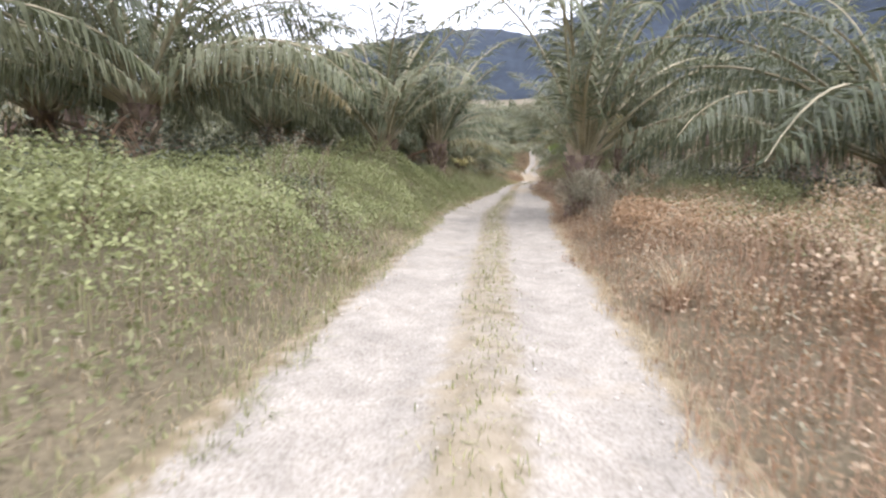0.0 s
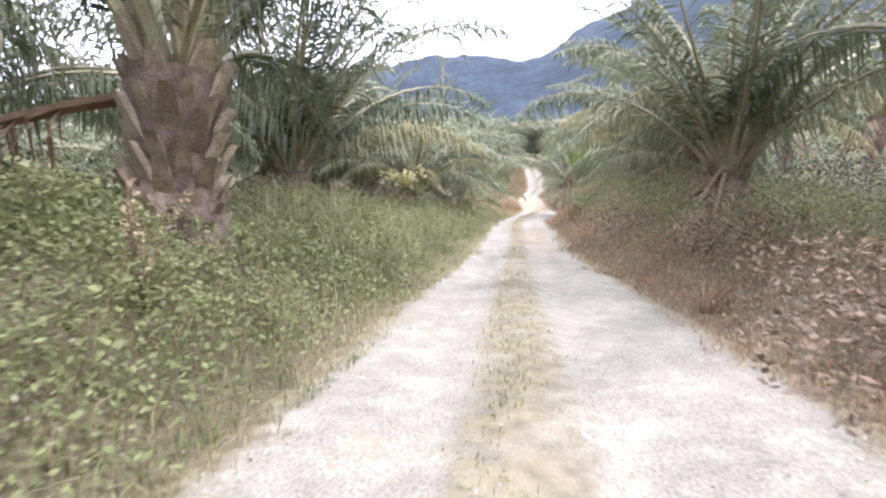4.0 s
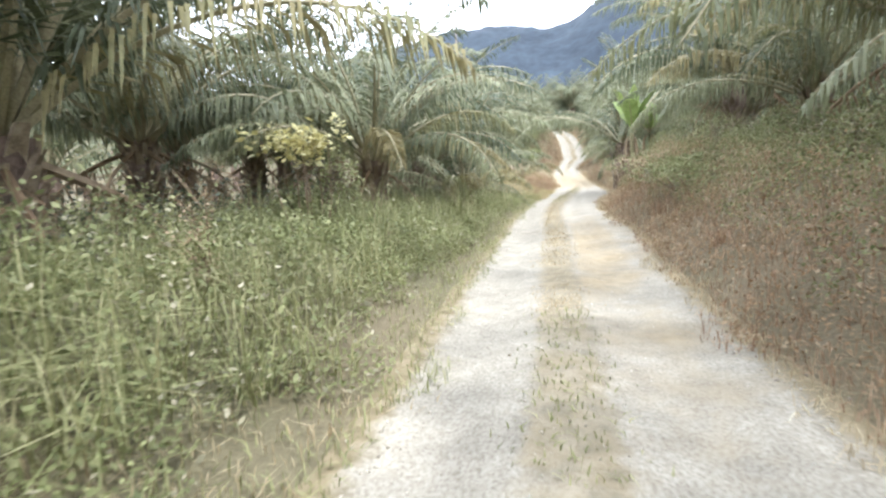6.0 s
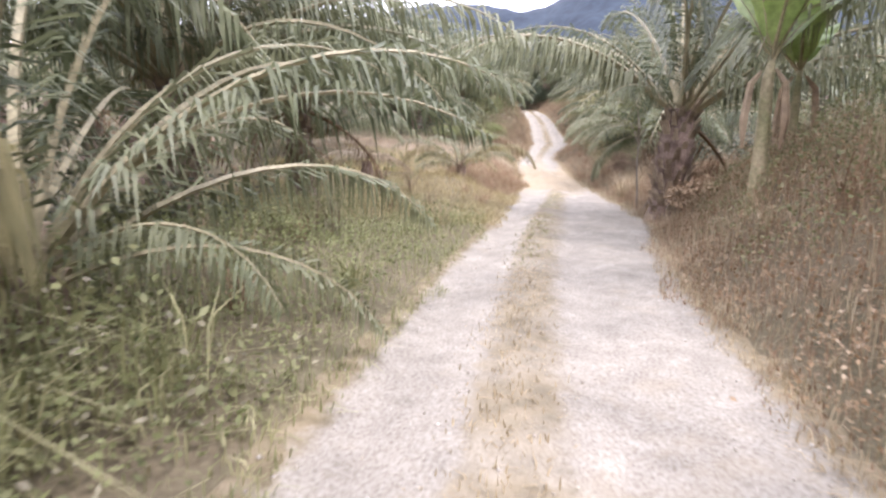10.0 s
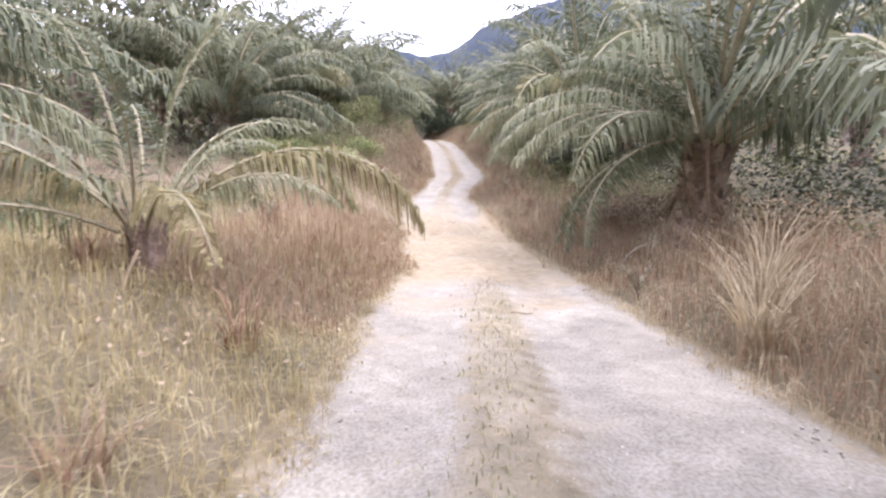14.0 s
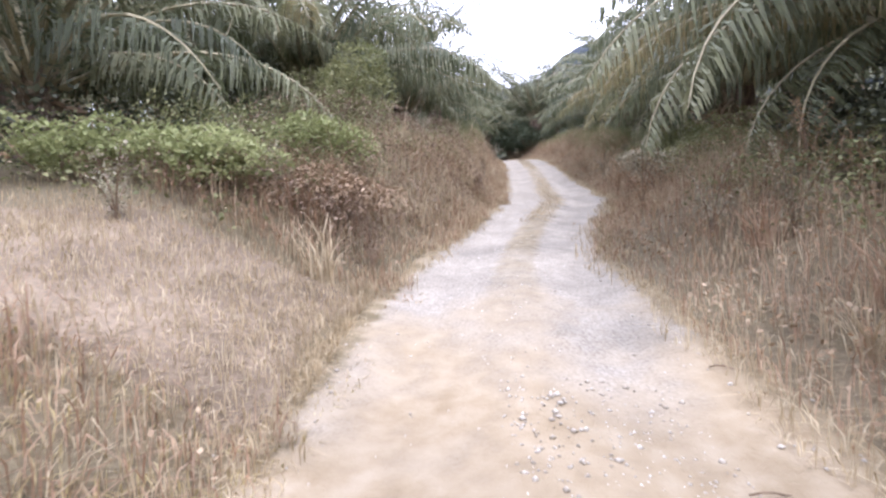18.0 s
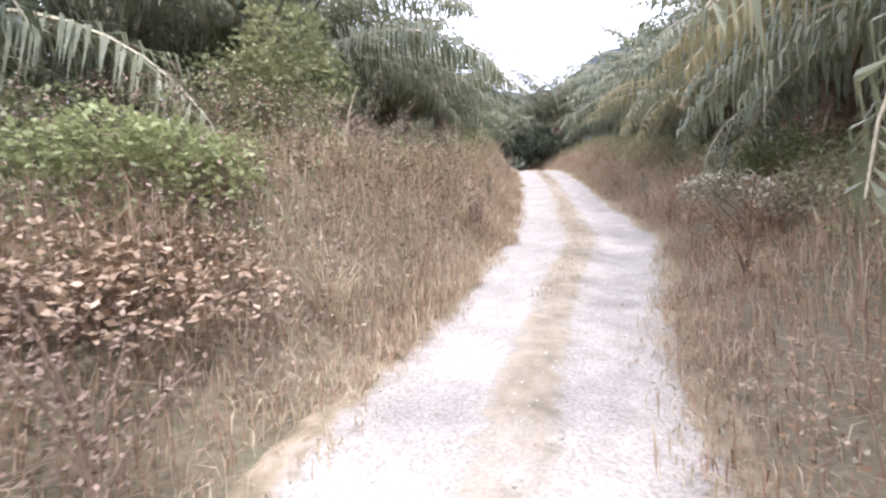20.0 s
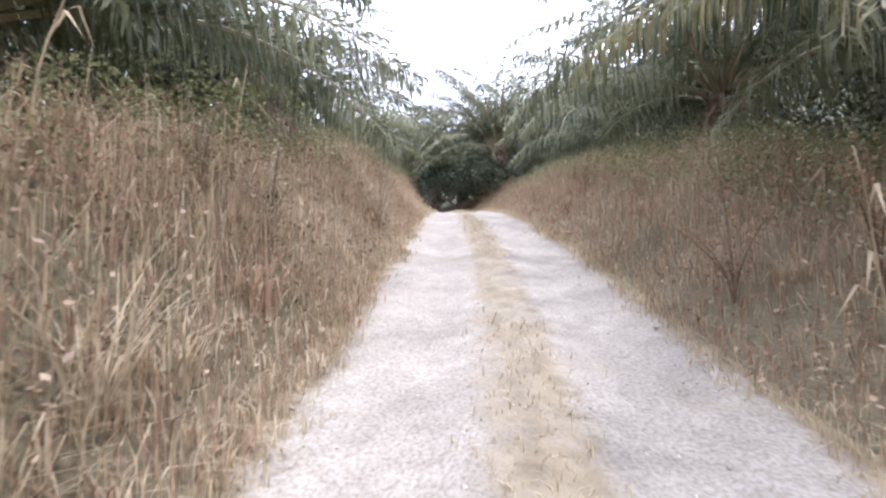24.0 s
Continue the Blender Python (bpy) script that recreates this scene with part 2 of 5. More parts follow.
def road_material():
    """White limestone wheel tracks, a middle strip of ochre soil, ragged verges: by the way across (UV x) and noise."""
    m = bpy.data.materials.new("gravel_road")
    m.use_nodes = True
    n, l = m.node_tree.nodes, m.node_tree.links
    b = n["Principled BSDF"]
    b.inputs["Roughness"].default_value = 0.95
    b.inputs["Specular IOR Level"].default_value = 0.15
    uv, geo = n.new("ShaderNodeUVMap"), n.new("ShaderNodeNewGeometry")
    sep = n.new("ShaderNodeSeparateXYZ")
    l.new(uv.outputs[0], sep.inputs[0])

    def noise_of(scale, detail=5):
        t = n.new("ShaderNodeTexNoise")
        t.inputs["Scale"].default_value, t.inputs["Detail"].default_value = scale, detail
        l.new(geo.outputs["Position"], t.inputs["Vector"])
        return t.outputs[0]

    def math_of(op, a, bb, c=None):
        t = n.new("ShaderNodeMath")
        t.operation = op
        for k, v in enumerate((a, bb, c)):
            if v is None:
                continue
            if isinstance(v, (int, float)):
                t.inputs[k].default_value = v
            else:
                l.new(v, t.inputs[k])
        return t.outputs[0]

    def ramp_of(fac, stops):
        r = n.new("ShaderNodeValToRGB")
        e = r.color_ramp.elements
        while len(e) < len(stops):
            e.new(0.5)
        for el, (p, c) in zip(e, stops):
            el.position, el.color = p, (*c, 1)
        l.new(fac, r.inputs[0])
        return r.outputs[0]

    def mix_of(fac, a, bb):
        t = n.new("ShaderNodeMix")
        t.data_type = "RGBA"
        l.new(fac, t.inputs[0])
        l.new(a, t.inputs[6])
        l.new(bb, t.inputs[7])
        return t.outputs[2]

    coarse, mid, grit = noise_of(0.9), noise_of(6.0), noise_of(42.0, 6)
    stone = ramp_of(grit, [(0.3, (0.21, 0.185, 0.145)), (0.46, (0.285, 0.255, 0.205)), (0.64, (0.355, 0.324, 0.27))])
    # paler and darker patches of packed and loose gravel
    for size, low, high in ((1.3, 0.88, 1.1), (4.5, 0.9, 1.1)):
        tone = n.new("ShaderNodeMapRange")
        tone.inputs["From Min"].default_value, tone.inputs["From Max"].default_value = 0.35, 0.65
        tone.inputs["To Min"].default_value, tone.inputs["To Max"].default_value = low, high
        l.new(noise_of(size, 4), tone.inputs["Value"])
        mul = n.new("ShaderNodeMix")
        mul.data_type, mul.blend_type = "RGBA", "MULTIPLY"
        mul.inputs[0].default_value = 1.0
        l.new(stone, mul.inputs[6])
        l.new(tone.outputs[0], mul.inputs[7])
        stone = mul.outputs[2]
    ochre = ramp_of(mid, [(0.3, (0.25, 0.196, 0.122)), (0.5, (0.305, 0.246, 0.162)), (0.7, (0.35, 0.292, 0.205))])
    dirt = ramp_of(mid, [(0.3, (0.145, 0.118, 0.07)), (0.5, (0.225, 0.182, 0.11)), (0.7, (0.3, 0.248, 0.165))])
    across = math_of("ADD", sep.outputs["X"], math_of("MULTIPLY_ADD", mid, 0.5, -0.25))
    side = math_of("ABSOLUTE", across, 0.0)
    # the middle strip and the verges
    strip = n.new("ShaderNodeMapRange")
    strip.interpolation_type = "SMOOTHSTEP"
    strip.inputs["From Min"].default_value, strip.inputs["From Max"].default_value = 0.42, 0.2
    l.new(side, strip.inputs["Value"])
    edge = n.new("ShaderNodeMapRange")
    edge.interpolation_type = "SMOOTHSTEP"
    edge.inputs["From Min"].default_value, edge.inputs["From Max"].default_value = 1.38, 1.62
    l.new(side, edge.inputs["Value"])
    # clay washed over the gravel, strongest on the junction (UV y carries how much)
    clay = n.new("ShaderNodeMapRange")
    clay.inputs["From Min"].default_value, clay.inputs["From Max"].default_value = 0.6, 0.95
    l.new(math_of("ADD", math_of("MULTIPLY_ADD", mid, 0.3, -0.15), math_of("ADD", coarse, math_of("MULTIPLY", sep.outputs["Y"], 0.5))), clay.inputs["Value"])
    col = mix_of(clay.outputs[0], stone, ochre)
    bare = math_of("MAXIMUM", math_of("MULTIPLY_ADD", sep.outputs["Y"], -1.3, 1.0), 0.0)
    worn = n.new("ShaderNodeMapRange")
    worn.inputs["From Min"].default_value, worn.inputs["From Max"].default_value = 0.36, 0.56
    worn.inputs["To Min"].default_value = 0.5
    l.new(noise_of(1.7, 6), worn.inputs["Value"])
    col = mix_of(math_of("MULTIPLY", math_of("MULTIPLY", strip.outputs[0], bare), math_of("MULTIPLY", worn.outputs[0], 0.78)), col, dirt)
    col = mix_of(edge.outputs[0], col, dirt)
    l.new(col, b.inputs["Base Color"])
    bp = n.new("ShaderNodeBump")
    bp.inputs["Strength"].default_value, bp.inputs["Distance"].default_value = 0.55, 0.02
    l.new(math_of("ADD", grit, mid), bp.inputs["Height"])
    l.new(bp.outputs[0], b.inputs["Normal"])
    return m


M_ROAD = road_material()

# ---- mesh helpers ----
rng = np.random.default_rng(7)


def lumps(x, y, size, seed=0):
    """Smooth value noise between -1 and 1 over the plane."""
    gx, gy = np.asarray(x, float) / size, np.asarray(y, float) / size
    ix, iy = np.floor(gx), np.floor(gy)
    fx, fy = gx - ix, gy - iy
    fx, fy = fx * fx * (3 - 2 * fx), fy * fy * (3 - 2 * fy)

    def corner(a, b):
        h = np.sin(a * 127.1 + b * 311.7 + seed * 74.7) * 43758.5453
        return (h - np.floor(h)) * 2 - 1
    top = corner(ix, iy) * (1 - fx) + corner(ix + 1, iy) * fx
    low = corner(ix, iy + 1) * (1 - fx) + corner(ix + 1, iy + 1) * fx
    return top * (1 - fy) + low * fy


def step(v):
    v = np.clip(v, 0, 1)
    return v * v * (3 - 2 * v)


BANK_Y = [-80, 0, 12, 20, 28, 35, 42, 50, 57, 63, 67, 71, 76.4, 79, 83, 89.5, 95, 118, 143]
BANK_L = [0.4, 0.5, 0.8, 1.2, 0.9, 0.5, 0.2, 0.0, 0.05, 0.3, 0.62, 0.5, 0.75, 0.95, 1.4, 1.4, 1.25, 1.2, 0.6]
BANK_R = [0.3, 0.35, 0.5, 0.7, 0.7, 0.9, 1.5, 1.8, 1.7, 1.1, 0.75, 0.5, 0.6, 0.8, 0.95, 1.0, 1.05, 1.2, 0.6]


def ground_z(x, y):
    """Height of the ground: wheel tracks, verges and banks along the road, rolling land beyond."""
    x, y = np.asarray(x, float), np.asarray(y, float)
    u = x - road_x(y)
    a = np.abs(u)
    bank = np.where(u < 0, glide(y, BANK_Y, BANK_L), glide(y, BANK_Y, BANK_R))
    out, rut = a - half(y), np.abs(x - strip_x(y))
    wide = 2.4 - 0.9 * step((y - 79) / 6) * (u < 0)
    z = line_z(y) + bank * step((out - 0.2) / wide) + 0.35 * bank * step((out - 2.6) / 7) * (1 - step((y - 80) / 8))
    z += -0.05 * np.exp(-((rut - 0.7) / 0.28) ** 2) + 0.03 * np.exp(-(rut / 0.25) ** 2)
    z += step(out / 1.0) * (0.09 * lumps(x, y, 1.3, 1) + 0.14 * lumps(x, y, 4.0, 2)) + 0.012 * lumps(x, y, 0.7, 3)
    far = np.hypot(u, np.maximum(0, y - 133))
    foot = 62 * step((np.hypot(x - 3, y - 45) - 95) / 420)
    return z + foot + step((far - 60) / 200) * 4.0 * lumps(x, y, 60, 4)


def mesh_of(name, verts, faces, mats, smooth=False, index=None, uv=None):
    """A mesh from arrays; faces: lists of corner numbers, or one array of rows."""
    me = bpy.data.meshes.new(name)
    if isinstance(faces, np.ndarray):
        n, k = faces.shape
        me.vertices.add(len(verts))
        me.vertices.foreach_set("co", np.ascontiguousarray(verts, np.float32).ravel())
        me.loops.add(n * k)
        me.loops.foreach_set("vertex_index", faces.astype(np.int32).ravel())
        me.polygons.add(n)
        me.polygons.foreach_set("loop_start", np.arange(0, n * k, k, dtype=np.int32))
        me.update(calc_edges=True)
    else:
        me.from_pydata([tuple(v) for v in verts], [], faces)
    for m in mats if isinstance(mats, (list, tuple)) else [mats]:
        me.materials.append(m)
    if index is not None:
        me.polygons.foreach_set("material_index", np.asarray(index, np.int32))
    if smooth:
        me.polygons.foreach_set("use_smooth", np.ones(len(me.polygons), bool))
    if uv is not None:
        layer = me.uv_layers.new(name="UVMap")
        loops = np.empty(len(me.loops), np.int32)
        me.loops.foreach_get("vertex_index", loops)
        layer.data.foreach_set("uv", np.asarray(uv, np.float32)[loops].ravel())
    me.update()
    return me


def under(ob, parent, m=None):
    ob.parent = parent
    if m is not None:
        ob.matrix_basis = m
    return ob


def thing(name, label, category, m, group="", kind=""):
    """An Empty at the base of a thing, which carries its parts."""
    ob = new(name)
    ob.empty_display_size = 0.2
    ob.matrix_basis = m
    return tagged(ob, label, category, group, kind)


def grid_mesh(name, xs, ys, zs, mat, uv=None):
    """A sheet over rows and columns of points."""
    r, c = xs.shape
    v = np.stack([xs.ravel(), ys.ravel(), zs.ravel()], 1)
    i = np.arange(r * c).reshape(r, c)
    f = np.stack([i[:-1, :-1].ravel(), i[:-1, 1:].ravel(), i[1:, 1:].ravel(), i[1:, :-1].ravel()], 1)
    return mesh_of(name, v, f, mat, True, uv=None if uv is None else uv.reshape(-1, 2))


def tube(points, radii, sides=5):
    """Corner arrays of a tube along points."""
    points, radii = np.asarray(points, float), np.asarray(radii, float)
    v, f = [], []
    for k, (p, r) in enumerate(zip(points, radii)):
        d = points[min(k + 1, len(points) - 1)] - points[max(k - 1, 0)]
        d = d / (np.linalg.norm(d) + 1e-9)
        e = np.cross(d, (0.3, 0.9, 0.1))
        e /= np.linalg.norm(e) + 1e-9
        g = np.cross(d, e)
        for s in range(sides):
            w = 2 * math.pi * s / sides
            v.append(p + r * (math.cos(w) * e + math.sin(w) * g))
    for k in range(len(points) - 1):
        for s in range(sides):
            t = (s + 1) % sides
            f.append((k * sides + s, k * sides + t, (k + 1) * sides + t, (k + 1) * sides + s))
    f.append(tuple(range((len(points) - 1) * sides, len(points) * sides)))
    return v, f


# ---- ground, road, distance ----
def along(a, b, n):
    return np.linspace(a, b, n)


side_u = np.concatenate([-np.geomspace(2500, 12, 22)[:-1], along(-12, -2.4, 28)[:-1], along(-2.4, 2.4, 30), along(2.4, 12, 28)[1:], np.geomspace(12, 2500, 22)[1:]])
ahead_y = np.concatenate([-np.geomspace(1500, 25, 12)[:-1] , along(-25, 136, 290), np.geomspace(138, 3500, 30)])
UU, YY = np.meshgrid(side_u, ahead_y)
XX = UU + road_x(YY)
ground = tagged(new("ground", grid_mesh("ground", XX, YY, ground_z(XX, YY) - 0.02 * (np.abs(UU) < half(YY) + 0.5), M_SOIL)),
                "uneven plantation soil under weeds and grass", "ground", kind="structure")

road_u = along(-1, 1, 44)
road_y = along(-24, 135, 900)
RU, RY = np.meshgrid(road_u, road_y)
RU = RU * (half(RY) + 0.5)
RU = RU + 0.08 * lumps(RU * 0 + np.sign(RU), RY, 0.6, 6) * (np.abs(RU) > half(RY) - 0.2)
RX = RU + road_x(RY)
clay = np.exp(-((RY - 73.6 + 0.9 * lumps(RU, RY * 0, 0.7, 41)) / 4.6) ** 4) + 0.85 * np.exp(-((RY - 41) / 6.5) ** 2) * step((RU - 0.02) / 0.2) * (1 - 0.6 * step((RU - 0.75) / 0.3)) 
RZ = ground_z(RX, RY) + 0.012 + 0.01 * lumps(RX, RY, 0.16, 5) - 0.09 * step((np.abs(RU) - half(RY) - 0.15) / 0.3)
road = tagged(new("road", grid_mesh("road", RX, RY, RZ, M_ROAD, np.stack([np.where(RX < strip_x(RY), (RX - strip_x(RY)) / (strip_x(RY) - road_x(RY) + half(RY)), (RX - strip_x(RY)) / (road_x(RY) + half(RY) - strip_x(RY))) * 1.45, clay], -1))),
              "white limestone gravel track with two wheel ruts", "road", kind="structure")

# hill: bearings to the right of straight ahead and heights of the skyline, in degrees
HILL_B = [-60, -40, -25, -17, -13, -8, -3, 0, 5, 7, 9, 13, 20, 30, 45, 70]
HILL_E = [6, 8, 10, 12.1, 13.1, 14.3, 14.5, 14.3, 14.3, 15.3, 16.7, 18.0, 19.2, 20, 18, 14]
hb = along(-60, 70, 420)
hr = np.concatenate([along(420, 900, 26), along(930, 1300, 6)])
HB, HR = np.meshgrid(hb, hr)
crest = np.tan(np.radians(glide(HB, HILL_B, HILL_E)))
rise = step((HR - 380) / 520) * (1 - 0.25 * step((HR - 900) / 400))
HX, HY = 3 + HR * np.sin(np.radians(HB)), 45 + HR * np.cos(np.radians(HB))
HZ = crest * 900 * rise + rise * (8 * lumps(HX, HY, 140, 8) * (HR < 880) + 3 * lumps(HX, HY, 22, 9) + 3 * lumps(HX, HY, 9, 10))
hill = tagged(new("backdrop_hill", grid_mesh("backdrop_hill", HX, HY, HZ - 3, M_HILL)), "forested hill in the distance, coloured blue for haze", "hill", kind="structure")


# ---- oil palms ----
def frond_mesh(name, length, lift, droop, hang, mats, seed, pairs=66, wide=0.05, sparse=0.0, leaf=0.19, stalk=0.055):
    """One palm frond: rachis from the origin out along x, with two rows of leaflets. lift: first slope in degrees;
    droop: how many degrees it bends down on its way; hang: how far the leaflets droop; wide: a leaflet's width."""
    r = np.random.default_rng(seed)
    n = 14 if pairs > 30 else 7
    ang = np.radians(lift - droop * np.linspace(0, 1, n) ** 1.4)
    seg = length / (n - 1)
    sway = 0.12 * length * r.uniform(-1, 1) * np.linspace(0, 1, n) ** 2
    px = np.concatenate([[0], np.cumsum(np.cos(ang[:-1]) * seg)])
    pz = np.concatenate([[0], np.cumsum(np.sin(ang[:-1]) * seg)])
    pts = np.stack([px, sway, pz], 1)
    v, f = tube(pts, np.linspace(stalk, 0.007, n), 4 if pairs > 30 else 3)
    idx = [1] * len(f)
    for k in range(pairs):
        q = 0.12 + 0.88 * (k + 0.5) / pairs
        w = q * (n - 1)
        i = min(int(w), n - 2)
        p = pts[i] + (pts[i + 1] - pts[i]) * (w - i)
        d = pts[i + 1] - pts[i]
        d = d / np.linalg.norm(d)
        for sgn in (-1, 1):
            if r.random() < sparse:
                continue
            size = length * leaf * (math.sin(math.pi * min(1, 0.2 + 0.78 * q)) ** 0.6) * r.uniform(0.8, 1.15)
            rake = r.uniform(0.4, 0.9)
            out = np.array([0, sgn, 0.0]) + d * rake + np.array([0, 0, r.uniform(-0.3, 0.5)])
            out /= np.linalg.norm(out)
            down = np.array([0, 0, -1.0])
            mid = p + out * size * 0.42 + down * size * hang * 0.1
            tip = p + out * size * (0.95 - 0.35 * hang) + down * size * hang * r.uniform(0.45, 0.8)
            flat = np.cross(out, r.normal(0, 0.45, 3) + (0, 0, 1))
            flat *= wide / (np.linalg.norm(flat) + 1e-6) / 2
            b = len(v)
            v += [p, mid + flat, tip, mid - flat]
            f += [(b, b + 1, b + 3), (b + 3, b + 1, b + 2)]
            idx += [0, 0]
    return mesh_of(name, v, f, mats, index=idx)


GREEN, YELLOW, DEAD = [M_FROND, M_RACHIS], [M_FROND_YELLOW, M_RACHIS], [M_FROND_DEAD, M_FROND_DEAD]
FRONDS = {
    "up": [frond_mesh("frond_up", 5.4, 78, 62, 0.5, GREEN, 11 + k) for k in range(2)],
    "mid": [frond_mesh("frond_mid", 5.8, 58, 88, 0.75, GREEN, 21 + k) for k in range(4)],
    "low": [frond_mesh("frond_low", 5.6, 36, 92, 1.1, GREEN, 31 + k) for k in range(4)],
    "yellow": [frond_mesh("frond_yellow", 5.2, 36, 86, 1.1, YELLOW, 41 + k) for k in range(2)],
    "bleached": [frond_mesh("frond_bleached", 4.0, -8, 78, 1.5, [M_BLEACHED, M_BLEACHED], 55 + k, 56, 0.035, sparse=0.3) for k in range(2)],
    "spear": [frond_mesh("frond_spear", 5.4, 70, 50, 0.35, GREEN, 15 + k) for k in range(3)],
    "arch": [frond_mesh("frond_arch", 5.2, 42, 118, 1.0, YELLOW, 47, 92, 0.042, leaf=0.26, stalk=0.04)],
    "dead": [frond_mesh("frond_dead", 4.0, -8, 78, 1.4, DEAD, 51 + k, 52, 0.032, sparse=0.25) for k in range(2)],
}
FAR_FRONDS = {
    "up": [frond_mesh("far_frond_up", 5.4, 78, 62, 0.5, GREEN, 61, 22, 0.12)],
    "mid": [frond_mesh("far_frond_mid", 5.8, 60, 88, 0.8, GREEN, 71 + k, 22, 0.12) for k in range(2)],
    "low": [frond_mesh("far_frond_low", 5.6, 36, 88, 1.0, GREEN, 81 + k, 22, 0.12) for k in range(2)],
    "dead": [frond_mesh("far_frond_dead", 4.0, -5, 75, 1.0, DEAD, 91, 18, 0.1)],
}


def trunk_mesh(height, seed, plain=False):
    """A stout palm trunk with rows of cut frond bases up its side."""
    r = np.random.default_rng(seed)
    zs = np.linspace(-0.3, height, 9)
    rad = 0.32 + 0.06 * np.sin(zs * 3 + seed) + 0.1 * np.exp(-zs * 2)
    v, f = tube([(0.03 * math.sin(z * 2 + seed), 0, z) for z in zs], rad, 12)
    idx = [0] * len(f)
    count = int(14 + 26 * height) if not plain else 14
    for k in range(count):
        w, z = k * 2.399, -0.1 + (height + 0.1) * k / count
        c, s = math.cos(w), math.sin(w)
        base = np.array([0.28 * c, 0.28 * s, z])
        out, sidew, up = np.array([c, s, 0]), np.array([-s, c, 0]), np.array([0, 0, 1.0])
        ln, wd = r.uniform(0.18, 0.42), r.uniform(0.06, 0.11)
        tip = base + out * ln * 0.36 + up * ln
        b = len(v)
        v += [base - sidew * wd - up * 0.06, base + sidew * wd - up * 0.06, base + sidew * wd * 0.8 + up * 0.1, base - sidew * wd * 0.8 + up * 0.1,
              tip - sidew * wd * 0.5 + out * 0.05, tip + sidew * wd * 0.5 + out * 0.05, tip + sidew * wd * 0.4 - out * 0.02, tip - sidew * wd * 0.4 - out * 0.02]
        f += [(b, b + 1, b + 5, b + 4), (b + 1, b + 2, b + 6, b + 5), (b + 2, b + 3, b + 7, b + 6), (b + 3, b, b + 4, b + 7), (b + 4, b + 5, b + 6, b + 7)]
        idx += [1] * 5
    return mesh_of("trunk", v, f, [M_TRUNK, M_BOOT], index=idx)


FAR_TRUNK = trunk_mesh(2.6, 9, True)
TRUNKS = {h: trunk_mesh(h, k) for k, h in enumerate((0.5, 1.1, 1.8, 2.6, 4.4))}


def oil_palm(x, y, stem=1.1, size=1.0, fronds=34, yellow=0, dead=3, seed=0, label="", far=False, young=False):
    """An oil palm: trunk with its crown of single fronds, upright within, drooping without."""
    r = np.random.default_rng(seed + 100)
    kinds = FAR_FRONDS if far else FRONDS
    turned = r.uniform(0, 360)
    z = float(ground_z(x, y))
    palm = thing("oil_palm", label or "oil palm with arching green fronds on a stubby trunk", "palm tree",
                 pose(x, y, z, r.uniform(-4, 4), r.uniform(-4, 4), turned), "oil palms")
    trunk = under(new("trunk", FAR_TRUNK if far else TRUNKS[stem]), palm)
    trunk.scale = (size, size, 1)
    top = stem - 0.1
    for k in range(fronds + dead):
        q = k / max(1, fronds - 1)
        kind = "dead" if k >= fronds else "up" if q < 0.16 else "spear" if young and q < 0.6 else "mid" if q < (0.94 if young else 0.62) else "low"
        turn = k * 137.5 + r.uniform(-14, 14)
        facing = math.cos(radians(turned + turn)) * (1 if x < float(road_x(y)) else -1) - math.sin(radians(turned + turn))
        if kind == "low" and yellow > 0 and facing > 0.1:
            kind, yellow = "yellow", yellow - 1
        # fronds that would hang into the driving way stay short
        way = radians(turned + turn)
        clear, gap, reach = 5.2 * size, 2.4 if kind == "dead" else 1.5 if kind in ("low", "yellow", "dead") else 0.0 if y > 118 else 2.1 if y > 81 else 2.0 if y > 55 else 0.6, 0.6
        while reach < clear:
            if abs(x + reach * math.cos(way) - float((line_x if 55 < y < 80 else road_x)(y + reach * math.sin(way)))) < gap:
                clear = reach
            reach += 0.2
        trim = min(1.0, clear / (4.7 * size)) if gap and kind != "up" else 1.0
        if trim < 0.4 or kind == "dead" and trim < 0.75:
            continue
        kind = "low" if kind == "yellow" and trim < 0.65 else kind
        me = kinds[kind][k % len(kinds[kind])]
        if kind == "dead":
            m = pose(0, 0, top - 0.15, 0, 0, turn) @ pose(0.25, 0, 0, r.uniform(-20, 20), r.uniform(5, 25), 0)
        else:
            m = pose(0, 0, top + 0.25 * (1 - q), 0, 0, turn) @ pose(0.16 + 0.08 * q, 0, 0, r.uniform(-18, 18), r.uniform(-9, 9), 0)
        ob = under(new("frond", me), palm, m @ Matrix.Scale(size * trim * r.uniform(0.85, 1.08), 4))
        if kind in ("dead", "yellow"):
            tagged(ob, "withered brown frond" if kind == "dead" else "yellowing drooping frond")
    return palm


